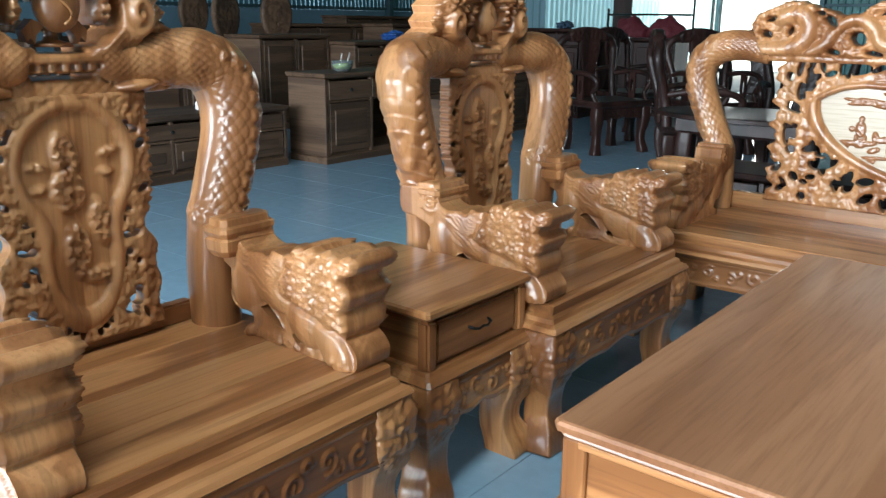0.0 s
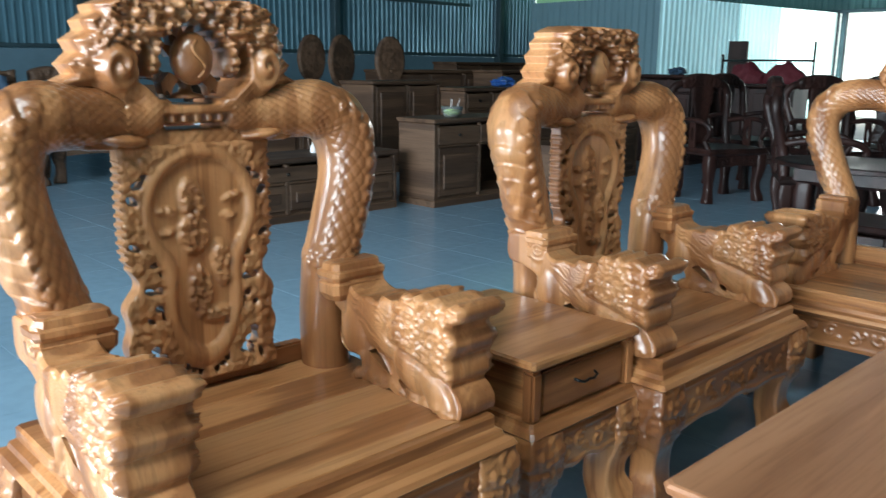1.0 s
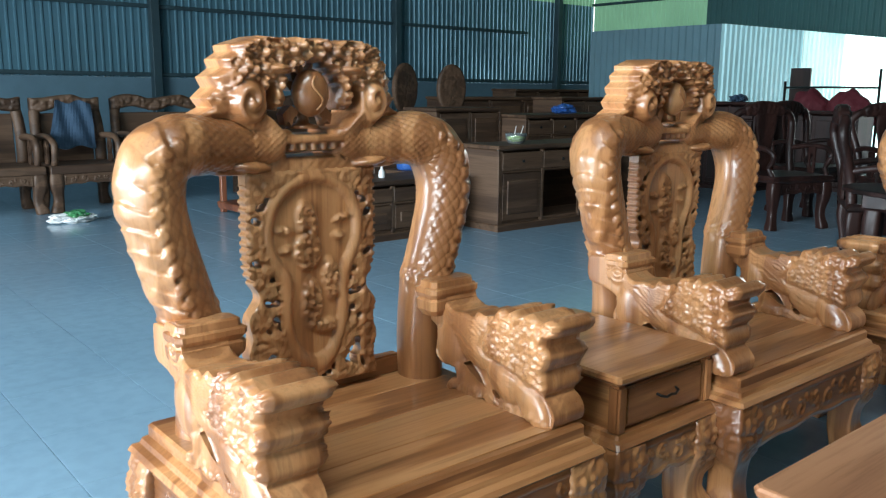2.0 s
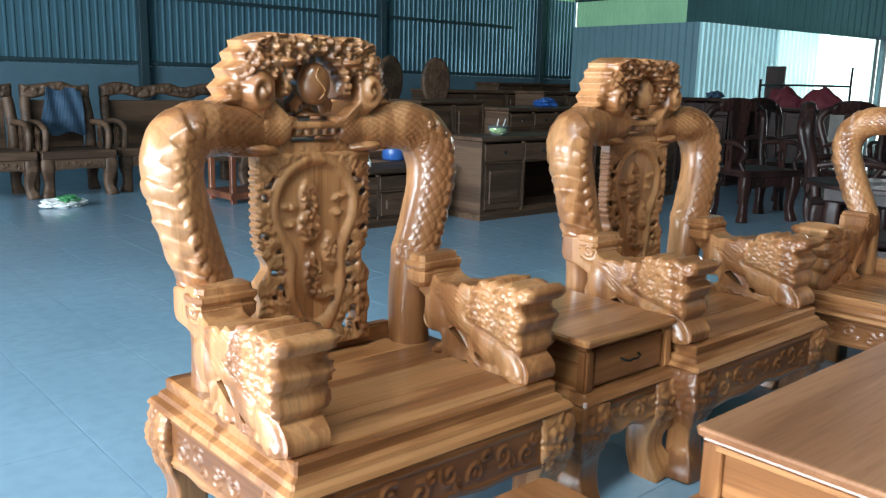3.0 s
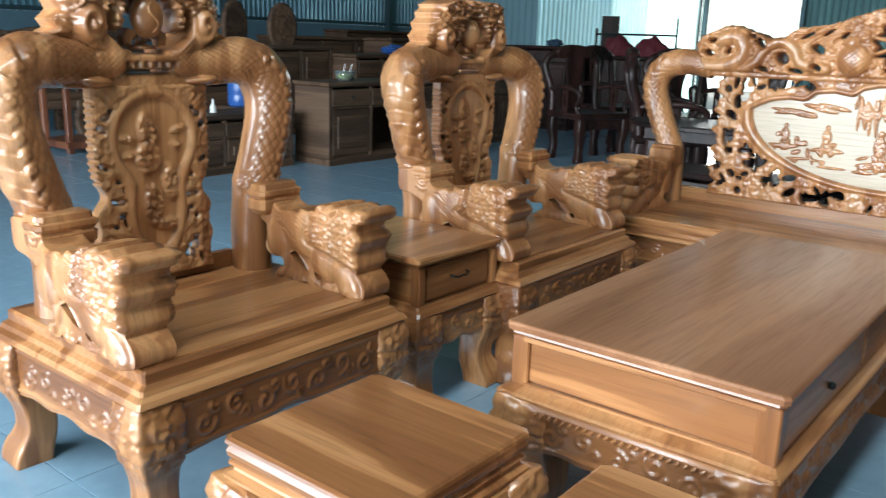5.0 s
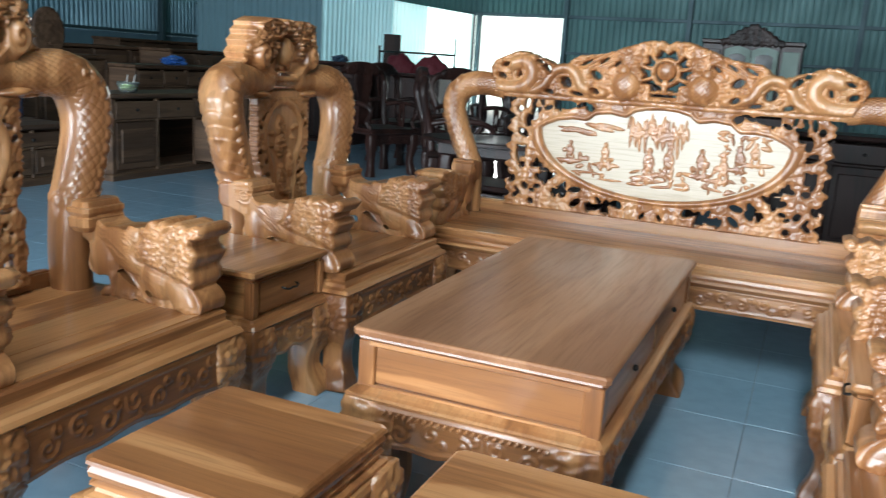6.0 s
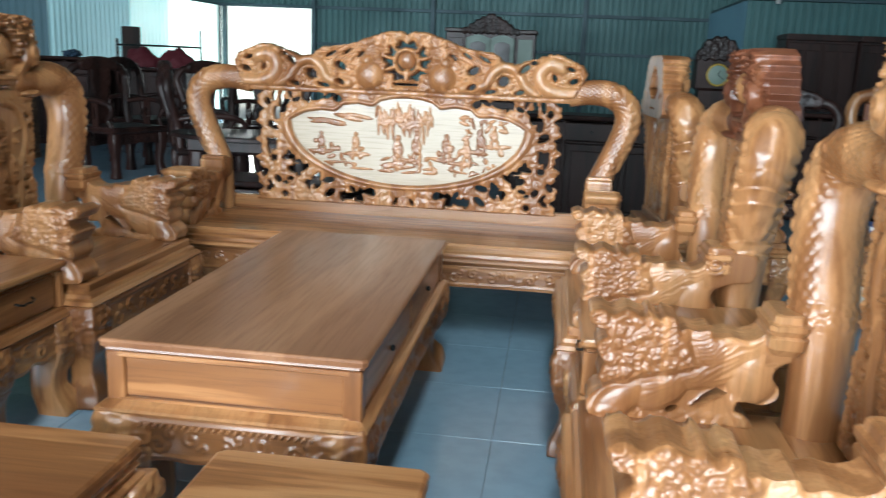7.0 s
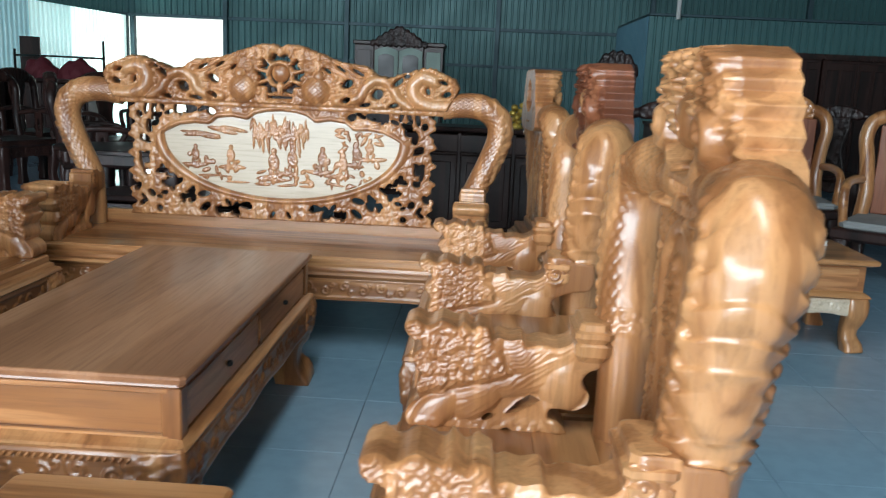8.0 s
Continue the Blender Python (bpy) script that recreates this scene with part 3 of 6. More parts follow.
def dragon_post(points, radii, side, plain_to, out, spine=0.015, n=280, seg=104, squash=0.9):
    """A post carved as a dragon's body: overlapping plates on its outer side between two rows of knobs, cracked
    scales on its front, smooth at the foot. out: the angle of the outer side."""
    p = spline(points, n)
    r = np.convolve(np.pad(spline([(v, 0.0) for v in radii], n)[:, 0], 2, "edge"), np.ones(5) / 5, "valid")
    z = p[:, 2][:, None]
    rise = np.gradient(p, axis=0)
    flat = np.clip((0.45 - rise[:, 2] / np.linalg.norm(rise, axis=1)) / 0.25, 0, 1)[:, None]

    def relief(S, A):
        on = np.clip((z - plain_to) / 0.04, 0, 1) * np.clip((S.max() - S) / 0.03, 0, 1)
        b = (A - out + np.pi) % (2 * np.pi) - np.pi
        q = np.abs(b)
        h = fishnet(S + 0.008 * vnoise(S / 0.04, b * 2, 3), b * 0.085, 0.042, 0.0036)
        h = h * np.clip((2.75 - q) / 0.3, 0, 1)
        # low plates that overlap downwards on the outer side, toothed at its two rims
        w = S / 0.044 - 0.7 * np.cos(q * 1.25) + 0.25 * vnoise(S / 0.12, b * 1.1, 5)
        saw = w - np.floor(w)
        plate = np.where(saw < 0.85, saw / 0.85, (1 - saw) / 0.15)
        rim = np.clip((q - 0.75) / 0.45, 0, 1)
        leaf = np.clip(vnoise(S / 0.11, b * 1.2, 8) * 1.6 - 0.3, 0, 1)
        swirl = np.cos(7 * np.sqrt((b * 1.2) ** 2 + ((S % 0.30 - 0.15) / 0.07) ** 2))
        h = np.where(q < 1.24, (plate - 0.5) * (0.0065 * leaf + spine * 0.75 * rim) + 0.0020 * swirl * (1 - rim) + 0.006 * (vnoise(S / 0.035, b * 2.6, 9) - 0.5), h)
        h = h * (1 - flat) + flat * fishnet(S, b * 0.085, 0.028, 0.0046)
        ds = (S / 0.040) - np.round(S / 0.040)
        d = np.sqrt((ds * 0.040) ** 2 + ((q - 1.34) * 0.075) ** 2) + 0.03 * flat
        knob = np.sqrt(np.clip(1 - (d / 0.0165) ** 2, 0, 1)) * (0.82 + 0.18 * np.cos(d * 760))
        h = np.where(d < 0.0165, np.maximum(h, spine * 0.62 * knob), h)
        ruff = np.exp(-((z - plain_to - 0.015) / 0.028) ** 2)
        h = h * on + 0.008 * ruff * (curls(S, b * 0.07, 0.03, 4) - 0.2)
        return h * np.where(z > plain_to - 0.08, 1, 0)
    return tube(p, r, seg, side, relief, squash=squash)


ARM = [(-0.285, 0.735), (-0.272, 0.752), (-0.215, 0.756), (-0.208, 0.768), (-0.150, 0.770), (-0.146, 0.757), (-0.128, 0.750), (-0.122, 0.712), (-0.085, 0.694),
       (-0.045, 0.700), (-0.010, 0.693), (0.004, 0.711), (0.036, 0.706), (0.060, 0.712), (0.078, 0.706), (0.084, 0.733), (0.112, 0.741), (0.126, 0.728), (0.150, 0.748), (0.164, 0.733),
       (0.205, 0.749), (0.238, 0.733), (0.266, 0.747), (0.296, 0.734), (0.284, 0.704), (0.258, 0.694), (0.250, 0.676), (0.262, 0.668), (0.274, 0.650), (0.262, 0.622), (0.252, 0.611),
       (0.258, 0.594), (0.262, 0.565), (0.250, 0.545), (0.268, 0.532), (0.286, 0.506), (0.278, 0.472), (0.240, 0.466), (0.184, 0.470), (0.121, 0.466), (0.056, 0.468), (0.029, 0.479),
       (0.003, 0.463), (-0.038, 0.464), (-0.053, 0.475), (-0.080, 0.462), (-0.122, 0.466), (-0.096, 0.502), (-0.072, 0.512), (-0.080, 0.538), (-0.129, 0.533), (-0.161, 0.547), (-0.169, 0.575),
       (-0.151, 0.607), (-0.165, 0.636), (-0.215, 0.655), (-0.278, 0.668)]


def arm_board(y, thick=0.10, seed=0):
    """An armrest cut as a crouching lion-dog, mane, haunch, belly hole and paws, its outline running through a thick board."""
    outline = closed_spline(ARM, 3)
    belly = [(-0.052, 0.556), (-0.022, 0.570), (0.008, 0.548), (0.038, 0.514), (0.006, 0.522)]

    def sd(A, B):
        d = sd_poly(A, B, outline)
        d = np.maximum(d, -sd_poly(A, B, belly))
        d = np.maximum(d, -sd_oval(A, B, 0.080, 0.504, 0.016, 0.008, -0.5))
        return np.maximum(d, -sd_oval(A, B, 0.268, 0.694, 0.016, 0.007, 0.3))

    def lump(A, B, cx, cz, a, b, turn=0.0):
        c, s = math.cos(turn), math.sin(turn)
        u, v = (A - cx) * c + (B - cz) * s, -(A - cx) * s + (B - cz) * c
        return np.sqrt(np.clip(1 - (u / a) ** 2 - (v / b) ** 2, 0, 1))

    def relief(A, B, D):
        fur = strands(A, B, 0.011, -0.55, seed)
        body = lump(A, B, 0.00, 0.640, 0.17, 0.075, -0.25)
        h = 0.018 * body + 0.0035 * (fur - 0.5) * (body > 0.1)
        h = np.maximum(h, 0.023 * lump(A, B, -0.105, 0.600, 0.060, 0.075, 0.3))
        h = np.maximum(h, 0.018 * lump(A, B, -0.085, 0.520, 0.030, 0.060, -0.4))
        h = np.maximum(h, 0.022 * lump(A, B, 0.115, 0.555, 0.075, 0.055, -0.5) + 0.002 * (fur - 0.5))
        h = np.maximum(h, 0.024 * lump(A, B, 0.205, 0.520, 0.085, 0.042, -0.75))
        edge = 0.05 + 0.03 * (vnoise(A * 40, B * 40, seed + 3) - 0.5)
        mane = np.clip((A - edge + 0.45 * (0.70 - B)) / 0.03, 0, 1) * np.clip((B - 0.555 + 0.25 * (A - 0.2)) / 0.03, 0, 1)
        locks = 0.40 * curls(A, B, 0.034, seed) + 0.40 * curls(A + 0.01, B, 0.017, seed + 5) + 0.20 * fur
        h = np.where(mane > 0, np.maximum(h * (1 - mane), mane * (0.012 + 0.024 * locks)), h)
        jaw = lump(A, B, 0.235, 0.700, 0.055, 0.030, 0.25)
        h = np.maximum(h, 0.030 * jaw * (0.8 + 0.2 * np.cos((A - 0.235) * 260)))
        r = np.hypot(A - 0.205, B - 0.588)
        h = np.where(r < 0.034, np.maximum(h, 0.026 * np.sqrt(np.clip(1 - (r / 0.034) ** 2, 0, 1)) * (0.8 + 0.2 * np.cos(r * 520))), h)
        paw = np.clip((0.505 - B) / 0.02, 0, 1)
        h = h + 0.008 * paw * curls(A, B, 0.022, seed + 4)
        tail = np.clip((-0.125 - A) / 0.02, 0, 1)
        roll = 0.006 + 0.010 * lump(A, B, -0.155, 0.715, 0.04, 0.045) * (0.7 + 0.3 * np.cos(np.hypot(A + 0.155, B - 0.715) * 380))
        return np.where(B > 0.64, h * (1 - tail) + tail * roll, h) - 0.006
    return carve(sd, relief, (-0.31, 0.32, 0.44, 0.80), 0.0042, thick, "xz", y, 0.004)


def crest_block(depth=0.10):
    """The top of a chair: two dragon heads round a dark opening with a pearl, cut right through a thick block."""
    half = [(0.0, 1.404), (0.030, 1.414), (0.062, 1.398), (0.085, 1.410), (0.135, 1.412), (0.175, 1.400), (0.208, 1.388), (0.204, 1.372), (0.232, 1.354), (0.224, 1.334),
            (0.256, 1.312), (0.244, 1.288), (0.272, 1.262), (0.256, 1.240), (0.284, 1.226), (0.300, 1.212), (0.315, 1.165), (0.310, 1.100), (0.25, 1.078), (0.12, 1.074), (0.0, 1.074)]
    ring = half + [(-a, b) for a, b in half[-2:0:-1]]
    arch = [(0.0, 1.362), (0.018, 1.350), (0.030, 1.354), (0.040, 1.338), (0.056, 1.340), (0.060, 1.322), (0.078, 1.318), (0.076, 1.300), (0.086, 1.296), (0.084, 1.252), (0.090, 1.232), (0.098, 1.244), (0.106, 1.230), (0.112, 1.260), (0.112, 1.300),
            (0.128, 1.302), (0.136, 1.262), (0.132, 1.226), (0.112, 1.212), (0.090, 1.190), (0.074, 1.186), (0.0, 1.186)]
    arch = arch + [(-a, b) for a, b in arch[-2:0:-1]]
    cheek_at, slit = (0.178, 1.258), (0.212, 1.196)

    def sd(A, B):
        a = np.abs(A)
        d = np.maximum(sd_poly(A, B, ring), -sd_poly(A, B, arch))
        d = np.maximum(d, -sd_oval(a, B, slit[0], slit[1], 0.034, 0.010, 0.55))
        d = np.maximum(d, -np.maximum(a - 0.056, np.abs(B - 1.178) - 0.005))
        return np.maximum(d, -np.maximum(a - 0.072, np.abs(B - 1.122) - 0.006))

    def relief(A, B, D):
        a = np.abs(A)
        head = np.clip((B - 1.225) / 0.03, 0, 1) * np.clip((0.255 - a) / 0.06, 0, 1)
        locks = 0.44 * curls(a, B, 0.040, 2) + 0.40 * curls(a + 0.013, B, 0.020, 7) + 0.12 * strands(a, B, 0.018, 0.2, 2)
        h = (0.016 + 0.052 * locks) * head
        # flat flames of hair behind the heads
        h = h + (1 - head) * (B > 1.225) * 0.010 * strands(a, B, 0.030, 0.35, 6)
        # the neck: a scaled body that leaves the rail and coils under the head
        neck = sd_line(a, B, neck_line)
        body = np.sqrt(np.clip(1 - (neck / 0.048) ** 2, 0, 1))
        h = np.where((body > 0) & (B < 1.235), np.maximum(0.040 * body, 0) + fishnet(a, B, 0.019, 0.004), h)
        rail = np.clip((1.150 - B) / 0.012, 0, 1)
        h = np.where((body <= 0) & (B < 1.20), 0.016 * rail + fishnet(a, B, 0.028, 0.003), h)
        leaf = np.clip(1 - ((a - 0.175) / 0.060) ** 2 - ((B - 1.098 - 0.10 * (a - 0.175)) / 0.016) ** 2, 0, 1)
        h = np.maximum(h, 0.052 * np.sqrt(leaf))
        r = np.hypot((a - cheek_at[0]) / 0.044, (B - cheek_at[1]) / 0.056)
        coil = np.cos(r * 9 + 1.0 * np.arctan2(B - cheek_at[1], a - cheek_at[0]))
        h = np.where(r < 1, 0.030 + 0.034 * np.sqrt(np.clip(1 - r * r, 0, 1)) * (0.80 + 0.20 * coil), h)
        fang = np.clip(1 - ((a - 0.099) / 0.014) ** 2, 0, 1) * (B < 1.30) * (B > 1.22)
        h = np.maximum(h, 0.030 * np.sqrt(fang) * (0.8 + 0.2 * np.cos(a * 900)))
        snout = np.sqrt(np.clip(1 - ((a - 0.105) / 0.042) ** 2 - ((B - 1.335) / 0.026) ** 2, 0, 1))
        h = np.maximum(h, 0.070 * snout * (0.82 + 0.18 * np.cos((B - 1.335) * 240)))
        for cx, cz in ((0.060, 1.378), (0.135, 1.372), (0.035, 1.392), (0.165, 1.330)):
            h = np.maximum(h, 0.062 * np.sqrt(np.clip(1 - ((a - cx) ** 2 + (B - cz) ** 2) / 0.017 ** 2, 0, 1)))
        bowl = (a < 0.080) & (B < 1.174) & (B > 1.128)
        petal = 0.030 * np.abs(np.cos(np.pi * a / 0.030)) ** 0.5 * (B < 1.152) + 0.038 * (B >= 1.152)
        return np.where(bowl, petal, h)
    neck_line = spline([(0.32, 1.150), (0.25, 1.146), (0.18, 1.150), (0.125, 1.150), (0.100, 1.175), (0.125, 1.212), (0.165, 1.225)], 22)
    return carve(sd, relief, (-0.34, 0.34, 1.05, 1.44), 0.0042, depth, "yz", -0.345, 0.006, back=False)


def pear(A, B):
    a = np.abs(A)
    d1 = sd_oval(a, B, 0, 0.925, 0.132, 0.135)
    d2 = sd_oval(a, B, 0, 0.715, 0.083, 0.150)
    k = 0.06
    q = np.clip(0.5 + 0.5 * (d2 - d1) / k, 0, 1)
    return d2 * (1 - q) + d1 * q - k * q * (1 - q)


def splat_board():
    """The back board: a pear-shaped medallion in a frame of pierced leaves."""
    rnd = random.Random(4)
    holes = [(rnd.uniform(0.10, 0.17), rnd.uniform(0.53, 1.05), rnd.uniform(0.008, 0.017), rnd.uniform(0.006, 0.011), rnd.uniform(0, 3)) for _ in range(26)]
    holes += [(rnd.uniform(0.0, 0.15), rnd.uniform(0.525, 0.56), rnd.uniform(0.010, 0.018), 0.007, rnd.uniform(0, 3)) for _ in range(8)]

    def sd(A, B):
        a = np.abs(A)
        w = 0.190 - 0.024 * np.exp(-((B - 0.77) / 0.045) ** 2) + 0.003 * np.sign(np.sin(B * 300)) * (B > 0.80) * (B < 1.05) + 0.006 * np.sin(B * 64) * (B < 0.8)
        d = np.maximum(np.maximum(a - w, B - 1.085), 0.50 - B)
        keep = pear(A, B) - 0.022
        for x, z, r, s, q in holes:
            d = np.maximum(d, np.minimum(-sd_oval(a, B, x, z, r, s, q), keep))
        return d

    def relief(A, B, D):
        p = pear(A, B)
        leaf = 0.016 * (chiselled(np.abs(A), B, 0.026, 1.3, 6) - 0.3)
        rim = 0.008 * np.clip(1 - ((p - 0.004) / 0.014) ** 2, 0, 1)
        fig = np.zeros(A.shape)
        for cx, cz, r, s, q in ((-0.02, 0.95, 0.030, 0.055, 0.2), (-0.02, 0.87, 0.038, 0.05, 0), (0.05, 0.79, 0.026, 0.06, 0.1), (-0.01, 0.73, 0.03, 0.07, 0),
                                (0.085, 0.95, 0.028, 0.012, 0.3), (0.075, 0.905, 0.022, 0.012, 0), (-0.085, 0.93, 0.030, 0.012, -0.2), (-0.085, 0.88, 0.022, 0.011, 0), (0.03, 0.665, 0.04, 0.02, 0)):
            fig = np.maximum(fig, np.clip(-sd_oval(A, B, cx, cz, r * 1.15, s * 1.1, q) / 0.010, 0, 1))
        inner = -0.007 + 0.030 * fig * np.clip(chiselled(A, B, 0.022, 1.4, 8) - 0.15, 0, 1) + 0.001 * chiselled(A, B, 0.05, 0.3, 12)
        return np.where(p < -0.012, inner, np.where(p < 0.018, np.maximum(rim, 0), leaf))
    return carve(sd, relief, (-0.22, 0.22, 0.48, 1.11), 0.0045, 0.045, "yz", -0.30, 0.005)


def ball(x, y, z, a, b, c, seg=18):
    bm = bmesh.new()
    bmesh.ops.create_uvsphere(bm, u_segments=seg, v_segments=seg // 2 + 3, radius=1, matrix=Matrix.LocRotScale((x, y, z), None, (a, b, c)))
    for f in bm.faces:
        f.smooth = True
    return bm


def dragon_armchair(label, m, group, crest_wood=None):
    chair = thing("carved_armchair", label, "chair", m, group)
    part("seat_frame", rings([(0.375, 0.365, 0.445), (0.395, 0.385, 0.465), (0.408, 0.378, 0.458), (0.415, 0.362, 0.442), (0.428, 0.358, 0.438), (0.436, 0.346, 0.424), (0.462, 0.346, 0.424), (0.468, 0.340, 0.418)], -0.045), WY, chair)
    for k in range(4):
        a = -0.340 + 0.154 * k
        part("seat_plank", box(a, a + 0.1532, -0.375, 0.375, 0.455, 0.4712, 0.0012), WY, chair)
    part("back_rail", box(-0.345, -0.305, -0.30, 0.30, 0.468, 0.525, 0.006, 2), WY, chair)
    part("front_apron", apron("yz", 0.315, 0.38, 0.235, 0.385, 1), WY, chair)
    part("rear_apron", apron("yz", -0.395, 0.38, 0.255, 0.385, 2), WY, chair)
    for s in (-1, 1):
        part("side_apron", apron("xz", s * 0.432, 0.29, 0.235, 0.385, 3 + s, c=-0.04), WX, chair)
        for u in (-0.366, 0.276):
            part("leg", cabriole(u, s * 0.402, 1 if u > 0 else -1, s, 0.385, 0.95), WZ, chair)
        post = [(-0.258, s * 0.337, 0.455), (-0.258, s * 0.333, 0.60), (-0.258, s * 0.348, 0.73), (-0.258, s * 0.368, 0.80), (-0.259, s * 0.394, 0.88), (-0.263, s * 0.419, 0.97), (-0.275, s * 0.428, 1.05), (-0.290, s * 0.405, 1.120), (-0.302, s * 0.345, 1.152), (-0.315, s * 0.26, 1.150), (-0.33, s * 0.13, 1.146)]
        part("dragon_post", dragon_post(post, [0.070, 0.070, 0.074, 0.077, 0.079, 0.081, 0.086, 0.088, 0.084, 0.076, 0.066], (-1.0, 0.0, 0.0), 0.74, -s * math.pi / 2), CARVED, chair)
        arm = part("armrest", arm_board(s * 0.378, 0.115, 3 + s), CARVED, chair)
        part("arm_cap", rings([(0.672, 0.030, 0.070), (0.690, 0.042, 0.082), (0.716, 0.044, 0.084), (0.722, 0.038, 0.078), (0.736, 0.046, 0.086), (0.748, 0.046, 0.086), (0.752, 0.036, 0.076), (0.768, 0.034, 0.074), (0.772, 0.026, 0.066)], -0.166, s * 0.358, 0.012), CARVED, arm)
    part("back_splat", splat_board(), CARVED, chair)
    part("crest", crest_block(), crest_wood or CARVED, chair)
    pearl = part("pearl", ball(-0.285, 0, 1.276, 0.042, 0.050, 0.060), CARVED, chair, "round carved pearl")
    part("pearl_swirl", tube([(-0.244 - 7.0 * a ** 2, 0.014 * math.sin(q * 6.28), 1.276 + a) for q, a in [(k / 20, -0.042 + 0.084 * k / 20) for k in range(21)]], 0.0035, 8), WZ, pearl)
    for q in range(6):
        a = -1.25 + q * 0.5
        part("flame", bevelled([(0.042 * math.sin(a - 0.25), 1.276 + 0.052 * math.cos(a - 0.25)), (0.072 * math.sin(a + 0.1), 1.276 + 0.080 * math.cos(a + 0.1)), (0.042 * math.sin(a + 0.25), 1.276 + 0.052 * math.cos(a + 0.25))], 0.03, "yz", -0.325), CARVED, pearl)
    for k in (-1, 1):
        part("claw", bevelled([(k * 0.022, 1.232), (k * 0.050, 1.245), (k * 0.072, 1.222), (k * 0.066, 1.196), (k * 0.056, 1.206), (k * 0.048, 1.192), (k * 0.042, 1.212)], 0.035, "yz", -0.315), CARVED, pearl)
    part("pearl_stand", lathe([(0.0, 1.186), (0.046, 1.186), (0.040, 1.194), (0.018, 1.200), (0.014, 1.214), (0.024, 1.228), (0.0, 1.23)], 20), CARVED, chair, m=pose(-0.325, 0, 0))
    return chair


SET = "chairs of the carved set"
CH = "varnished honey-brown wooden armchair carved with dragons, lion-dog arms"
first = dragon_armchair(CH, pose(-1.02, 1.497, 0) @ Matrix.Scale(1.018, 4), SET)
copy_thing(first, pose(-0.96, 2.985, 0) @ Matrix.Scale(0.99, 4))
copy_thing(first, pose(1.372, 1.50, 0, 0, 0, 180) @ Matrix.Scale(0.968, 4))
reddish = copy_thing(first, pose(1.35, 2.96, 0, 0, 0, 180) @ Matrix.Scale(0.968, 4))
reddish["label"] = "varnished wooden dragon armchair with a darker reddish crest"
for o in reddish.children:
    if o.name.startswith("crest"):
        o.data = o.data.copy()
        o.data.materials[0] = RED
copy_thing(first, pose(1.88, 4.70, 0, 0, 0, 4) @ Matrix.Scale(0.968, 4))


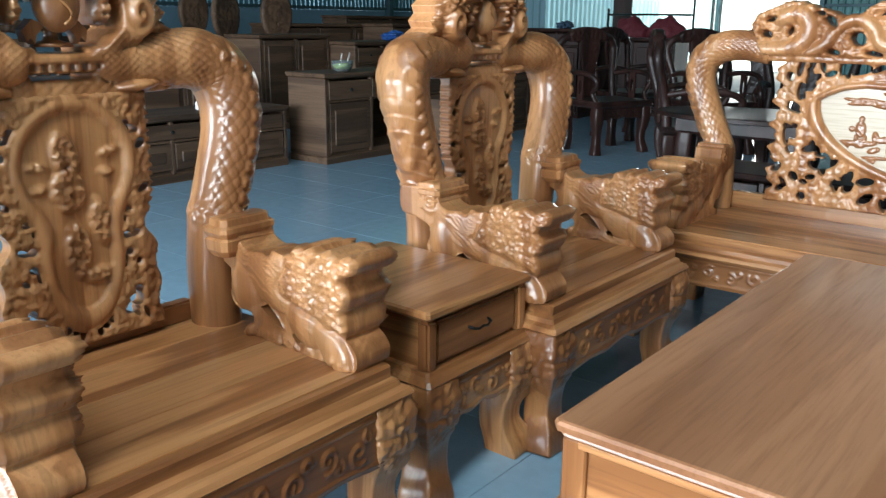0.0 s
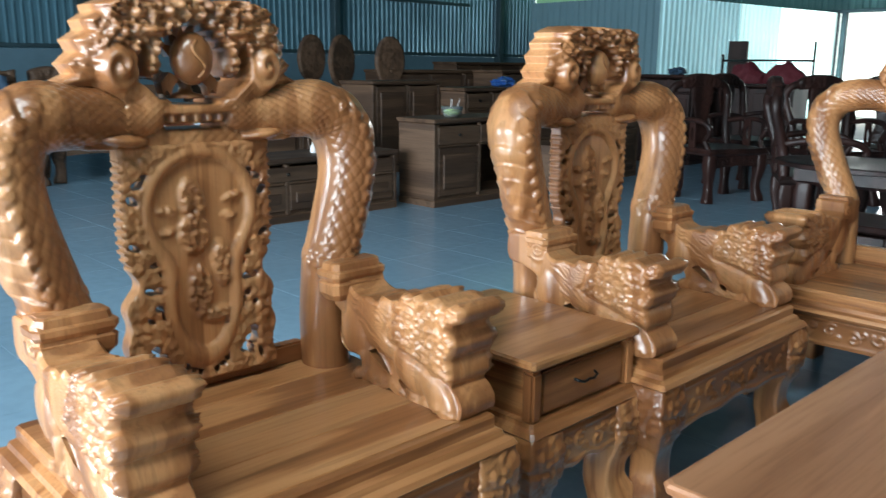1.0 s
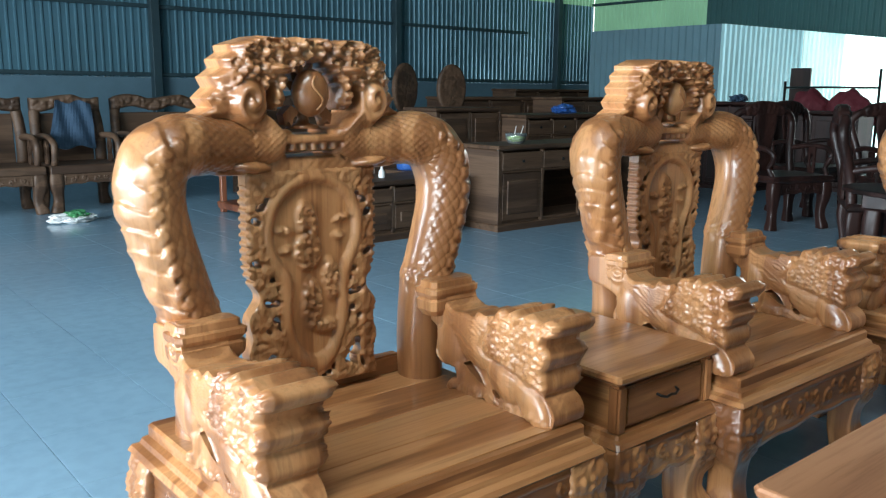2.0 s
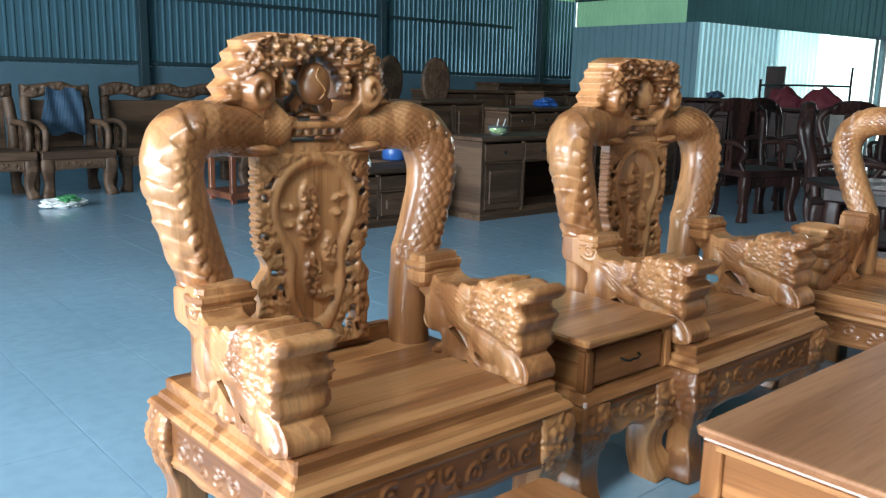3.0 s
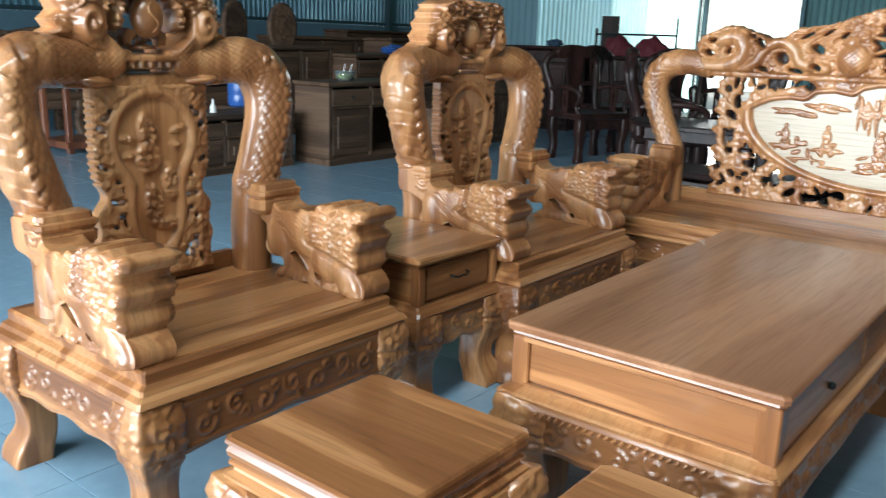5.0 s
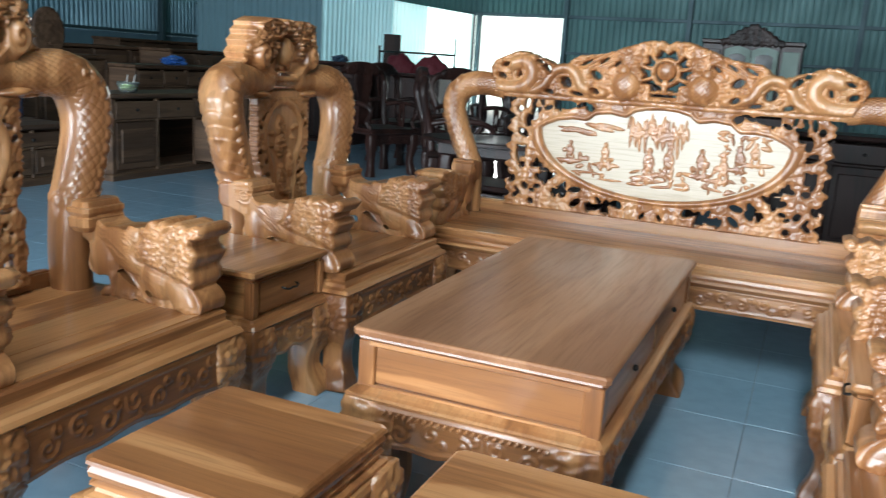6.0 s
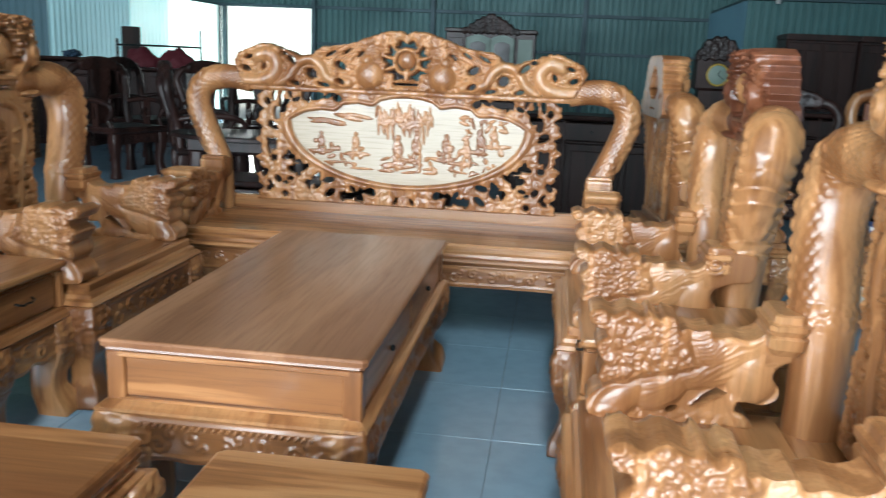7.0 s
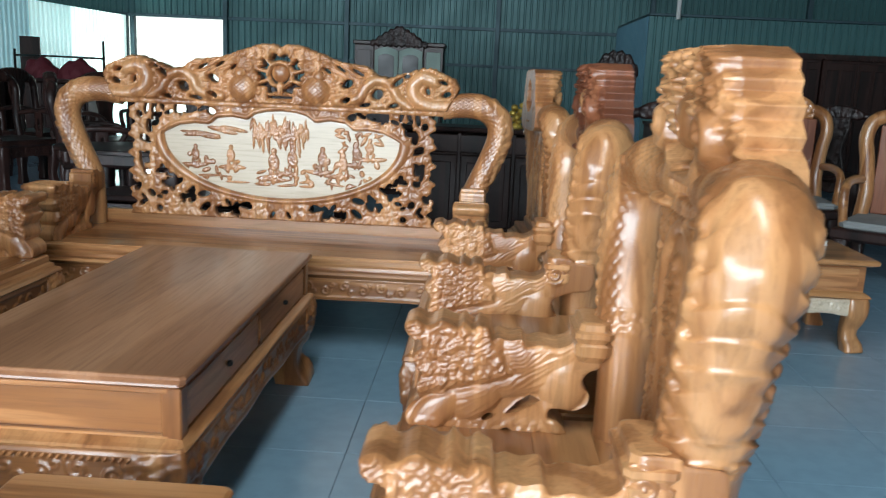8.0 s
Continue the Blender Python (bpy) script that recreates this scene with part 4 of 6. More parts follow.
# ---- long bench of the set ----
def long_bench(m):
    b = thing("carved_bench", "long varnished wooden bench with a pierced dragon-carved back", "bench", m)
    W = 1.22
    part("seat_frame", rings([(0.375, 0.345, W - 0.03), (0.395, 0.365, W), (0.408, 0.36, W - 0.004), (0.415, 0.34, W - 0.02), (0.43, 0.338, W - 0.022), (0.438, 0.325, W - 0.036), (0.462, 0.325, W - 0.036), (0.470, 0.318, W - 0.042)], -0.03), WY, b)
    for k in range(4):
        a = -0.27 + 0.14 * k
        part("seat_plank", box(a, a + 0.1385, -1.0, 1.0, 0.455, 0.474, 0.0012), WY, b)
    part("back_rail", box(-0.36, -0.31, -1.02, 1.02, 0.470, 0.545, 0.006, 2), WY, b)
    part("front_apron", apron("yz", 0.295, W - 0.13, 0.265, 0.385, 7, bow=0.012), WY, b)
    for s in (-1, 1):
        part("side_apron", apron("xz", s * (W - 0.05), 0.26, 0.25, 0.385, 8 + s, c=-0.03), WX, b)
        for u in (-0.335, 0.275):
            part("leg", cabriole(u, s * (W - 0.09), 1 if u > 0 else -1, s, 0.385), WZ, b)
        post = [(-0.275, s * 1.01, 0.455), (-0.275, s * 1.01, 0.60), (-0.275, s * 1.03, 0.74), (-0.275, s * 1.10, 0.90), (-0.275, s * 1.145, 1.03), (-0.275, s * 1.13, 1.12), (-0.275, s * 1.06, 1.175), (-0.275, s * 0.95, 1.185), (-0.275, s * 0.84, 1.16)]
        part("dragon_post", dragon_post(post, [0.052, 0.054, 0.060, 0.064, 0.066, 0.068, 0.066, 0.062, 0.052], (-1.0, 0.0, 0.0), 0.72, -s * math.pi / 2, 0.007, squash=1.0), CARVED, b)
        part("armrest", arm_board(s * 1.02, 0.12, 11 + s), CARVED, b)
    rnd = random.Random(12)

    def med(A, B):
        """A half-round panel under a lobed, nearly level top."""
        a = np.abs(A)
        top = np.interp(a, [0.0, 0.08, 0.14, 0.175, 0.19, 0.26, 0.34, 0.375, 0.39, 0.46, 0.54, 0.60, 0.66], [1.116, 1.110, 1.094, 1.066, 1.064, 1.076, 1.066, 1.036, 1.030, 1.034, 1.022, 0.995, 0.955])
        low = np.where(B < 0.97, sd_oval(A, B, 0, 0.97, 0.63, 0.318), a - 0.63)
        return np.maximum(low, B - top)
    holes = []
    while len(holes) < 66:
        x, z = rnd.uniform(0, 0.78), rnd.uniform(0.56, 1.12)
        if med(np.array(x), np.array(z)) > 0.05:
            holes.append((x, z, rnd.uniform(0.016, 0.040), rnd.uniform(0.009, 0.019), rnd.uniform(0, 3)))

    def sd(A, B):
        a = np.abs(A)
        w = 0.80 + 0.014 * np.sin(B * 60) + 0.008 * np.sin(B * 133)
        d = np.maximum(np.maximum(a - w, B - 1.15), 0.535 - B)
        keep = med(A, B) - 0.03
        for x, z, r, s, q in holes:
            d = np.maximum(d, np.minimum(-sd_oval(a, B, x, z, r, s, q), keep))
        return np.maximum(d, -(med(A, B) + 0.003))

    def relief(A, B, D):
        p = med(A, B)
        rim = 0.016 * np.clip(1 - ((p - 0.012) / 0.016) ** 2, 0, 1)
        return np.where(p < 0.028, rim, 0.020 * (chiselled(np.abs(A), B, 0.045, 0.9, 21) - 0.3))
    part("pierced_panel", carve(sd, relief, (-0.86, 0.86, 0.51, 1.18), 0.006, 0.045, "yz", -0.285, 0.006), CARVED, b)
    part("picture_panel", carve(lambda A, B: med(A, B) - 0.004, lambda A, B, D: 0.0 * A, (-0.66, 0.66, 0.62, 1.16), 0.01, 0.02, "yz", -0.288, 0.002), PALE, b, "pale smooth wooden panel")

    blobs = []
    for c, z in ((-0.44, 0.98), (-0.30, 1.0), (-0.36, 0.965)):
        blobs += [(c + rnd.uniform(-0.05, 0.05), z + rnd.uniform(-0.01, 0.01), rnd.uniform(0.05, 0.09), rnd.uniform(0.008, 0.014), rnd.uniform(-0.2, 0.1)) for _ in range(3)]
    for k in range(24):
        x = -0.16 + 0.013 * k
        blobs.append((x, 1.045 - 0.05 * rnd.random() - 0.03 * abs(math.sin(k * 0.7)), 0.008, rnd.uniform(0.03, 0.075), rnd.uniform(-0.25, 0.1)))
    for x, z, s in ((-0.46, 0.86, 0.8), (-0.27, 0.86, 0.85), (-0.04, 0.83, 1.15), (0.06, 0.85, 1.1), (0.22, 0.86, 1.0), (0.33, 0.84, 0.95), (0.40, 0.90, 0.9), (0.47, 0.93, 0.8)):
        blobs += [(x, z + 0.062 * s, 0.014 * s, 0.017 * s, 0), (x, z + 0.012 * s, 0.026 * s, 0.042 * s, 0.1), (x - 0.012, z - 0.05 * s, 0.012 * s, 0.035 * s, 0.15), (x + 0.018, z - 0.05 * s, 0.011 * s, 0.035 * s, -0.15)]
        blobs += [(x + rnd.uniform(-0.05, 0.05), z - 0.06 * s, 0.05, 0.012, rnd.uniform(-0.2, 0.2)) for _ in range(2)]
    blobs += [(rnd.uniform(0.30, 0.52), rnd.uniform(0.90, 1.03), rnd.uniform(0.015, 0.035), rnd.uniform(0.006, 0.012), rnd.uniform(0, 3)) for _ in range(22)]
    blobs += [(rnd.uniform(-0.40, 0.40), rnd.uniform(0.72, 0.76), rnd.uniform(0.03, 0.07), rnd.uniform(0.006, 0.010), rnd.uniform(-0.2, 0.2)) for _ in range(12)]

    for x in (-0.47, -0.30, -0.02, 0.10, 0.24, 0.36, 0.46):
        for _ in range(9):
            blobs.append((x + rnd.gauss(0, 0.045), rnd.uniform(0.73, 0.87), rnd.uniform(0.010, 0.030), rnd.uniform(0.006, 0.016), rnd.uniform(0, 3)))
    for k in range(9):
        blobs.append((-0.13 + 0.028 * k, 1.02 - 0.02 * (k % 3) - 0.05 * rnd.random(), 0.010, rnd.uniform(0.05, 0.09), rnd.uniform(0.05, 0.35)))

    def sd_pic(A, B):
        d = np.full(A.shape, 1.0)
        for x, z, r, s, q in blobs:
            d = np.minimum(d, sd_oval(A, B, x, z, r, s, q))
        return np.maximum(d, med(A, B) + 0.008)
    part("picture_relief", carve(sd_pic, lambda A, B, D: 0.005 * curls(A, B, 0.02, 30), (-0.64, 0.64, 0.64, 1.13), 0.004, 0.014, "yz", -0.279, 0.005, back=False, whole=False), CARVED, b, "brown low relief of trees, clouds and plain shapes")

    gaps = [(0.505, 1.222, 0.030, 0.024, 0.5), (0.612, 1.288, 0.030, 0.013, 0.7), (0.765, 1.248, 0.010, 0.018, 0.3), (0.862, 1.236, 0.022, 0.013, 0.4), (0.350, 1.268, 0.030, 0.018, 0.5), (0.405, 1.328, 0.034, 0.008, -0.5),
            (0.315, 1.342, 0.028, 0.007, -0.6), (0.440, 1.166, 0.030, 0.009, 0.2), (0.345, 1.186, 0.020, 0.012, 0.5), (0.590, 1.168, 0.022, 0.010, 0.3), (0.655, 1.320, 0.016, 0.010, 0.2), (0.845, 1.295, 0.020, 0.008, -0.3), (0.245, 1.330, 0.022, 0.008, -0.7)]

    def sd_top(A, B):
        a = np.abs(A)
        top = np.interp(a, [0.0, 0.03, 0.10, 0.16, 0.22, 0.30, 0.36, 0.44, 0.50, 0.56, 0.62, 0.68, 0.74, 0.80, 0.86, 0.91, 0.95], [1.435, 1.452, 1.455, 1.435, 1.412, 1.380, 1.372, 1.366, 1.326, 1.306, 1.330, 1.345, 1.366, 1.362, 1.335, 1.318, 1.255])
        top = top + 0.014 * (curls(a, 0 * B + 1.3, 0.045, 40) - 0.5)
        d = np.maximum(np.maximum(B - top, 1.125 - B), a - 0.93 + 0.5 * np.abs(B - 1.27))
        for x, z, r, q, t in gaps:
            d = np.maximum(d, -sd_oval(a, B, x, z, r, q, t))
        hollow = sd_oval(a, B, 0, 1.30, 0.115, 0.098) + 0.010 * np.cos(np.arctan2(A, B - 1.30) * 11)
        ring = np.minimum(np.abs(sd_oval(a, B, 0, 1.30, 0.062, 0.062)) - 0.012, np.maximum(a - 0.014, np.abs(B - 1.225) - 0.04))
        for q in (0.7, 1.35, 2.0):
            ring = np.minimum(ring, sd_line(a, B, [(0.06 * math.sin(q), 1.30 + 0.06 * math.cos(q)), (0.125 * math.sin(q), 1.30 + 0.11 * math.cos(q))]) - 0.010)
        d = np.maximum(d, np.minimum(-hollow, ring))
        return np.maximum(d, -np.maximum(a - 0.062, np.abs(B - 1.185) - 0.006))

    body = spline([(0.68, 1.165), (0.62, 1.20), (0.575, 1.27), (0.51, 1.296), (0.45, 1.262), (0.41, 1.20), (0.30, 1.180)], 32)
    neck = spline([(0.94, 1.18), (0.80, 1.172), (0.71, 1.205), (0.69, 1.270), (0.735, 1.315), (0.80, 1.30)], 28)

    def relief_top(A, B, D):
        a = np.abs(A)
        locks = 0.5 * curls(a, B, 0.044, 41) + 0.36 * curls(a + 0.01, B, 0.023, 44) + 0.14 * strands(a, B, 0.016, 0.5, 41)
        h = 0.004 + 0.040 * locks
        mane = np.clip((a - 0.24) / 0.03, 0, 1) * np.clip((0.47 - a) / 0.03, 0, 1) * np.clip((B - 1.285) / 0.02, 0, 1)
        h = h * (1 - mane) + mane * 0.030 * strands(a, B, 0.020, -0.45, 4)
        for line, wide in ((body, 0.030), (neck, 0.040)):
            d = sd_line(a, B, line)
            h = np.where(d < wide, 0.008 + 0.042 * np.sqrt(np.clip(1 - (d / wide) ** 2, 0, 1)) + fishnet(a, B, 0.020, 0.005), h)
        coil = np.hypot((a - 0.19) / 0.078, (B - 1.225) / 0.075)
        h = np.where(coil < 1, 0.010 + 0.050 * np.sqrt(np.clip(1 - coil ** 2, 0, 1)) + fishnet(a, B, 0.024, 0.006), h)
        jaw = np.sqrt(np.clip(1 - ((a - 0.845) / 0.055) ** 2 - ((B - 1.310) / 0.028) ** 2, 0, 1))
        h = np.maximum(h, 0.050 * jaw * (0.8 + 0.2 * np.cos(a * 220)))
        return np.where(B < 1.150, 0.014 * (chiselled(a, B, 0.03, 0.4, 44) - 0.3), h)
    part("crest", carve(sd_top, relief_top, (-0.95, 0.95, 1.10, 1.48), 0.0055, 0.085, "yz", -0.285, 0.010), CARVED, b)
    part("pearl", ball(-0.262, 0, 1.31, 0.034, 0.050, 0.050), CARVED, b, "round carved pearl")
    for s in (-1, 1):
        part("knob", ball(-0.225, s * 0.205, 1.298, 0.030, 0.032, 0.032), CARVED, b)
    return b


long_bench(pose(0.185, 3.96, 0, 0, 0, -90))


# ---- coffee table, side tables, stools ----
def hook_pull(parent, x, y, z, n=(1, 0)):
    """A small dark bail pull on a drawer."""
    pull = part("drawer_pull", tube([(x + n[0] * d + n[1] * a, y + n[1] * d + n[0] * a, z + c) for a, d, c in ((-0.045, 0.0, 0.004), (-0.04, 0.014, 0.0), (-0.02, 0.018, -0.006), (0.0, 0.018, -0.002), (0.02, 0.018, -0.006), (0.04, 0.014, 0.0), (0.045, 0.0, 0.004))], 0.004, 10), METAL, parent, "dark metal drawer pull")
    return pull


def coffee_table(m, hx=0.362, hy=0.772):
    t = thing("coffee_table", "large varnished wooden coffee table with drawers and carved base", "table", m)
    part("tabletop", rings([(0.522, hx - 0.022, hy - 0.022), (0.530, hx - 0.010, hy - 0.010), (0.536, hx - 0.012, hy - 0.012), (0.540, hx - 0.002, hy - 0.002), (0.553, hx, hy), (0.559, hx - 0.004, hy - 0.004), (0.561, hx - 0.010, hy - 0.010)], cut=0.012), TOP, t)
    part("carcass", box(-hx + 0.04, hx - 0.04, -hy + 0.04, hy - 0.04, 0.385, 0.524, 0.003), WX, t)
    for sx in (-1, 1):
        for sy in (-1, 1):
            part("corner_post", box(sx * (hx - 0.042) - 0.026, sx * (hx - 0.042) + 0.026, sy * (hy - 0.042) - 0.026, sy * (hy - 0.042) + 0.026, 0.383, 0.524, 0.004), WZ, t)
    for s in (-1, 1):
        end = part("end_panel", box(-hx + 0.056, hx - 0.056, s * (hy - 0.034) - 0.008, s * (hy - 0.034) + 0.008, 0.398, 0.510, 0.005, 2), WX, t)
        for z in (0.390, 0.516):
            part("panel_rail", box(-hx + 0.05, hx - 0.05, s * (hy - 0.026) - 0.011, s * (hy - 0.026) + 0.011, z - 0.007, z + 0.007, 0.002), WX, t)
        for k in range(2):
            y0 = -hy + 0.075 + k * (2 * hy - 0.14) / 2
            y1 = y0 + (2 * hy - 0.14) / 2 - 0.02
            d = part("drawer_front", box(s * (hx - 0.030) - 0.009, s * (hx - 0.030) + 0.009, y0, y1, 0.395, 0.513, 0.005, 2), WY, t)
            part("drawer_knob", ball(s * (hx - 0.014), (y0 + y1) / 2, 0.455, 0.009, 0.010, 0.010, 12), METAL, d, "small dark knob")
    part("waist_moulding", rings([(0.358, hx - 0.010, hy + 0.012), (0.364, hx + 0.004, hy + 0.022), (0.372, hx + 0.007, hy + 0.025), (0.378, hx + 0.002, hy + 0.020), (0.382, hx - 0.008, hy + 0.004), (0.392, hx - 0.020, hy - 0.018)], cut=0.01), WY, t)
    ax, ay = hx - 0.020, hy + 0.002
    for s in (-1, 1):
        part("end_apron", apron("xz", s * ay, ax - 0.07, 0.235, 0.366, 3, 0.05, 0.02), WX, t)
        part("side_apron", apron("yz", s * ax, ay - 0.07, 0.235, 0.366, 5, 0.05, 0.02), WY, t)
        rope = []
        for k in range(int((2 * ax - 0.2) / 0.02)):
            x = -ax + 0.11 + 0.02 * k
            rope.append(((x, s * (ay + 0.028), 0.346), 0.012))
        bm = bmesh.new()
        for (x, y, z), r in rope:
            bmesh.ops.create_icosphere(bm, subdivisions=1, radius=1, matrix=Matrix.LocRotScale((x, y, z), Euler((0, 0.6, 0)), (0.006, 0.007, r * 0.9)))
        part("rope_carving", bm, WX, t)
        for sy in (-1, 1):
            part("leg", cabriole(s * (ax - 0.055), sy * (ay - 0.055), s, sy, 0.362, 1.25), WZ, t)
    return t


coffee_table(pose(0.182, 2.558, 0))


def side_table(m, label, group):
    """A drawer table that stands between two armchairs; its drawer looks along +x."""
    t = thing("side_table", label, "table", m, group)
    hx, hy = 0.29, 0.235
    part("tabletop", rings([(0.530, hx - 0.02, hy - 0.02), (0.538, hx - 0.006, hy - 0.006), (0.545, hx, hy), (0.556, hx, hy), (0.562, hx - 0.006, hy - 0.006)], cut=0.008), WY, t)
    part("carcass", box(-hx + 0.03, hx - 0.035, -hy + 0.03, hy - 0.03, 0.39, 0.531, 0.003), WX, t)
    for sx in (-1, 1):
        for sy in (-1, 1):
            part("corner_post", box(sx * (hx - 0.03) - 0.02, sx * (hx - 0.03) + 0.02, sy * (hy - 0.03) - 0.02, sy * (hy - 0.03) + 0.02, 0.39, 0.531, 0.008, 2), WZ, t)
    d = part("drawer_front", box(hx - 0.038, hx - 0.018, -hy + 0.058, hy - 0.058, 0.405, 0.520, 0.006, 2), WY, t)
    hook_pull(d, hx - 0.018, 0.0, 0.468)
    part("waist_moulding", rings([(0.352, hx + 0.005, hy + 0.005), (0.366, hx + 0.018, hy + 0.018), (0.378, hx + 0.010, hy + 0.010), (0.384, hx - 0.004, hy - 0.004), (0.394, hx - 0.008, hy - 0.008)], cut=0.008), WY, t)
    for s in (-1, 1):
        part("apron", apron("yz", s * (hx - 0.008), hy - 0.06, 0.225, 0.355, 2), WY, t)
        part("side_apron", apron("xz", s * (hy - 0.008), hx - 0.07, 0.235, 0.355, 4), WX, t)
        for sy in (-1, 1):
            part("leg", cabriole(s * (hx - 0.045), sy * (hy - 0.045), s, sy, 0.355, 1.0), WZ, t)
    return t


lamp_table = side_table(pose(-1.01, 2.305, 0), "varnished wooden drawer table with carved apron between armchairs", "drawer tables of the carved set")
copy_thing(lamp_table, pose(1.37, 2.33, 0, 0, 0, 180))


def stool(m, label):
    t = thing("stool", label, "stool", m, "stools of the carved set")
    h = 0.242
    part("seat", rings([(0.372, h - 0.014, h - 0.014), (0.380, h - 0.002, h - 0.002), (0.392, h, h), (0.404, h - 0.006, h - 0.006), (0.410, h + 0.002, h + 0.002), (0.418, h, h), (0.423, h - 0.008, h - 0.008)], cut=0.016), WX, t)
    part("waist", rings([(0.315, h - 0.025, h - 0.025), (0.325, h + 0.002, h + 0.002), (0.335, h + 0.004, h + 0.004), (0.344, h - 0.012, h - 0.012), (0.352, h - 0.014, h - 0.014), (0.360, h - 0.004, h - 0.004), (0.366, h - 0.01, h - 0.01), (0.374, h - 0.02, h - 0.02)], cut=0.012), WX, t)
    for s in (-1, 1):
        part("apron", apron("yz", s * (h - 0.005), h - 0.06, 0.20, 0.32, 2, 0.04), WY, t)
        part("side_apron", apron("xz", s * (h - 0.005), h - 0.06, 0.20, 0.32, 5, 0.04), WX, t)
        for sy in (-1, 1):
            part("leg", cabriole(s * (h - 0.04), sy * (h - 0.04), s, sy, 0.32, 1.0), WZ, t)
    return t


st = stool(pose(-0.17, 1.305, 0), "square varnished wooden stool with carved bulging sides")
copy_thing(st, pose(0.505, 1.285, 0, 0, 0, 0))


# ---- raw wooden furniture along the west side ----
def sized(x, y, z, k, turn=0):
    """A pose on the floor with a size factor."""
    return pose(x, y, z, 0, 0, turn) @ Matrix.Scale(k, 4)


def raw_cabinet(m, w, d, h, doors, label, group="", open_bay=-1, drawers=0, mat=None, mat2=None, name="sideboard", category="sideboard"):
    """A cabinet that looks along +x: w along y, d along x. doors: number of bays; open_bay: the one whose door stands open."""
    a, b = mat or RAW_Y, mat2 or RAW_X
    c = thing(name, label, category, m, group)
    part("top_board", rings([(h - 0.045, d / 2 - 0.01, w / 2 - 0.01), (h - 0.03, d / 2 + 0.012, w / 2 + 0.012), (h - 0.006, d / 2 + 0.018, w / 2 + 0.018), (h, d / 2 + 0.012, w / 2 + 0.012)]), a, c)
    part("plinth", rings([(0.0, d / 2 + 0.002, w / 2 + 0.002), (0.05, d / 2 + 0.004, w / 2 + 0.004), (0.062, d / 2 - 0.012, w / 2 - 0.012)]), a, c)
    for s in (-1, 1):
        part("side_panel", box(-d / 2, d / 2, s * (w / 2 - 0.015) - 0.015, s * (w / 2 - 0.015) + 0.015, 0.06, h - 0.04), b, c)
    part("back_panel", box(-d / 2, -d / 2 + 0.015, -w / 2 + 0.03, w / 2 - 0.03, 0.06, h - 0.04), a, c)
    part("bottom_board", box(-d / 2 + 0.015, d / 2 - 0.02, -w / 2 + 0.03, w / 2 - 0.03, 0.062, 0.085), a, c)
    top = h - 0.05
    if drawers:
        dz = min(0.16, 0.25 * h)
        for k in range(drawers):
            y0 = -w / 2 + 0.035 + k * (w - 0.07) / drawers
            dr = part("drawer_front", box(d / 2 - 0.022, d / 2 + 0.004, y0 + 0.008, y0 + (w - 0.07) / drawers - 0.008, top - dz, top - 0.012, 0.006), a, c)
            part("drawer_knob", ball(d / 2 + 0.012, y0 + (w - 0.07) / drawers / 2, top - dz / 2 - 0.006, 0.012, 0.014, 0.014, 10), METAL, dr)
        part("rail", box(d / 2 - 0.03, d / 2 - 0.004, -w / 2 + 0.03, w / 2 - 0.03, top - dz - 0.022, top - dz - 0.004), a, c)
        top -= dz + 0.022
    bw = (w - 0.06) / doors
    for k in range(doors):
        y0 = -w / 2 + 0.03 + k * bw
        part("stile", box(d / 2 - 0.03, d / 2, y0 - 0.012, y0 + 0.02, 0.06, h - 0.045), RAW_X if mat is None else mat, c)
        if k == open_bay:
            dr = part("door", box(d / 2 - 0.018, d / 2 + bw * 0.75, y0 + bw - 0.012, y0 + bw + 0.008, 0.10, top - 0.01, 0.004), b, c, "door standing open")
        else:
            dr = part("door", box(d / 2 - 0.016, d / 2 + 0.002, y0 + 0.024, y0 + bw - 0.016, 0.09, top - 0.006, 0.003), a, c)
            part("door_panel", box(d / 2 - 0.004, d / 2 + 0.012, y0 + 0.07, y0 + bw - 0.06, 0.14, top - 0.06, 0.010), a, dr)
    return c


RAWG = "unfinished cabinets in the hall"
raw_cabinet(sized(-5.29, 6.61, 0, 1.13), 1.55, 0.44, 0.72, 3, "unvarnished brown wooden sideboard with one door open", RAWG, open_bay=1, drawers=3)
raw_cabinet(sized(-5.56, 4.70, 0, 1.14, 1), 1.42, 0.46, 0.47, 4, "low unvarnished wooden television cabinet with drawers", RAWG, drawers=2, name="television_cabinet", category="cabinet")
raw_cabinet(sized(-7.62, 7.39, 0, 1.19, 2), 0.95, 0.5, 0.93, 2, "tall unvarnished wooden cabinet behind the sideboard", RAWG)
raw_cabinet(sized(-7.21, 8.93, 0, 1.19), 1.6, 0.5, 0.86, 4, "unvarnished wooden sideboard in the back row", RAWG, drawers=4)
raw_cabinet(sized(-5.42, 8.54, 0, 1.14, 4), 1.25, 0.45, 0.74, 3, "unvarnished wooden sideboard in the middle row", RAWG, drawers=3)
raw_cabinet(sized(-8.43, 11.0, 0, 1.21), 1.7, 0.5, 1.02, 4, "dusty brown wooden cabinet in the back row", RAWG)
raw_cabinet(sized(-7.17, 5.54, 0, 1.18), 1.0, 0.45, 0.62, 2, "low unvarnished wooden cabinet in the back row", RAWG)
raw_cabinet(sized(-9.17, 9.54, 0, 1.23), 1.8, 0.5, 1.0, 3, "brown wooden cabinet against the west side", RAWG)
raw_cabinet(sized(-10.9, 12.6, 0, 1.24), 1.9, 0.5, 1.1, 4, "brown wooden cabinet near the corner of the hall", RAWG)
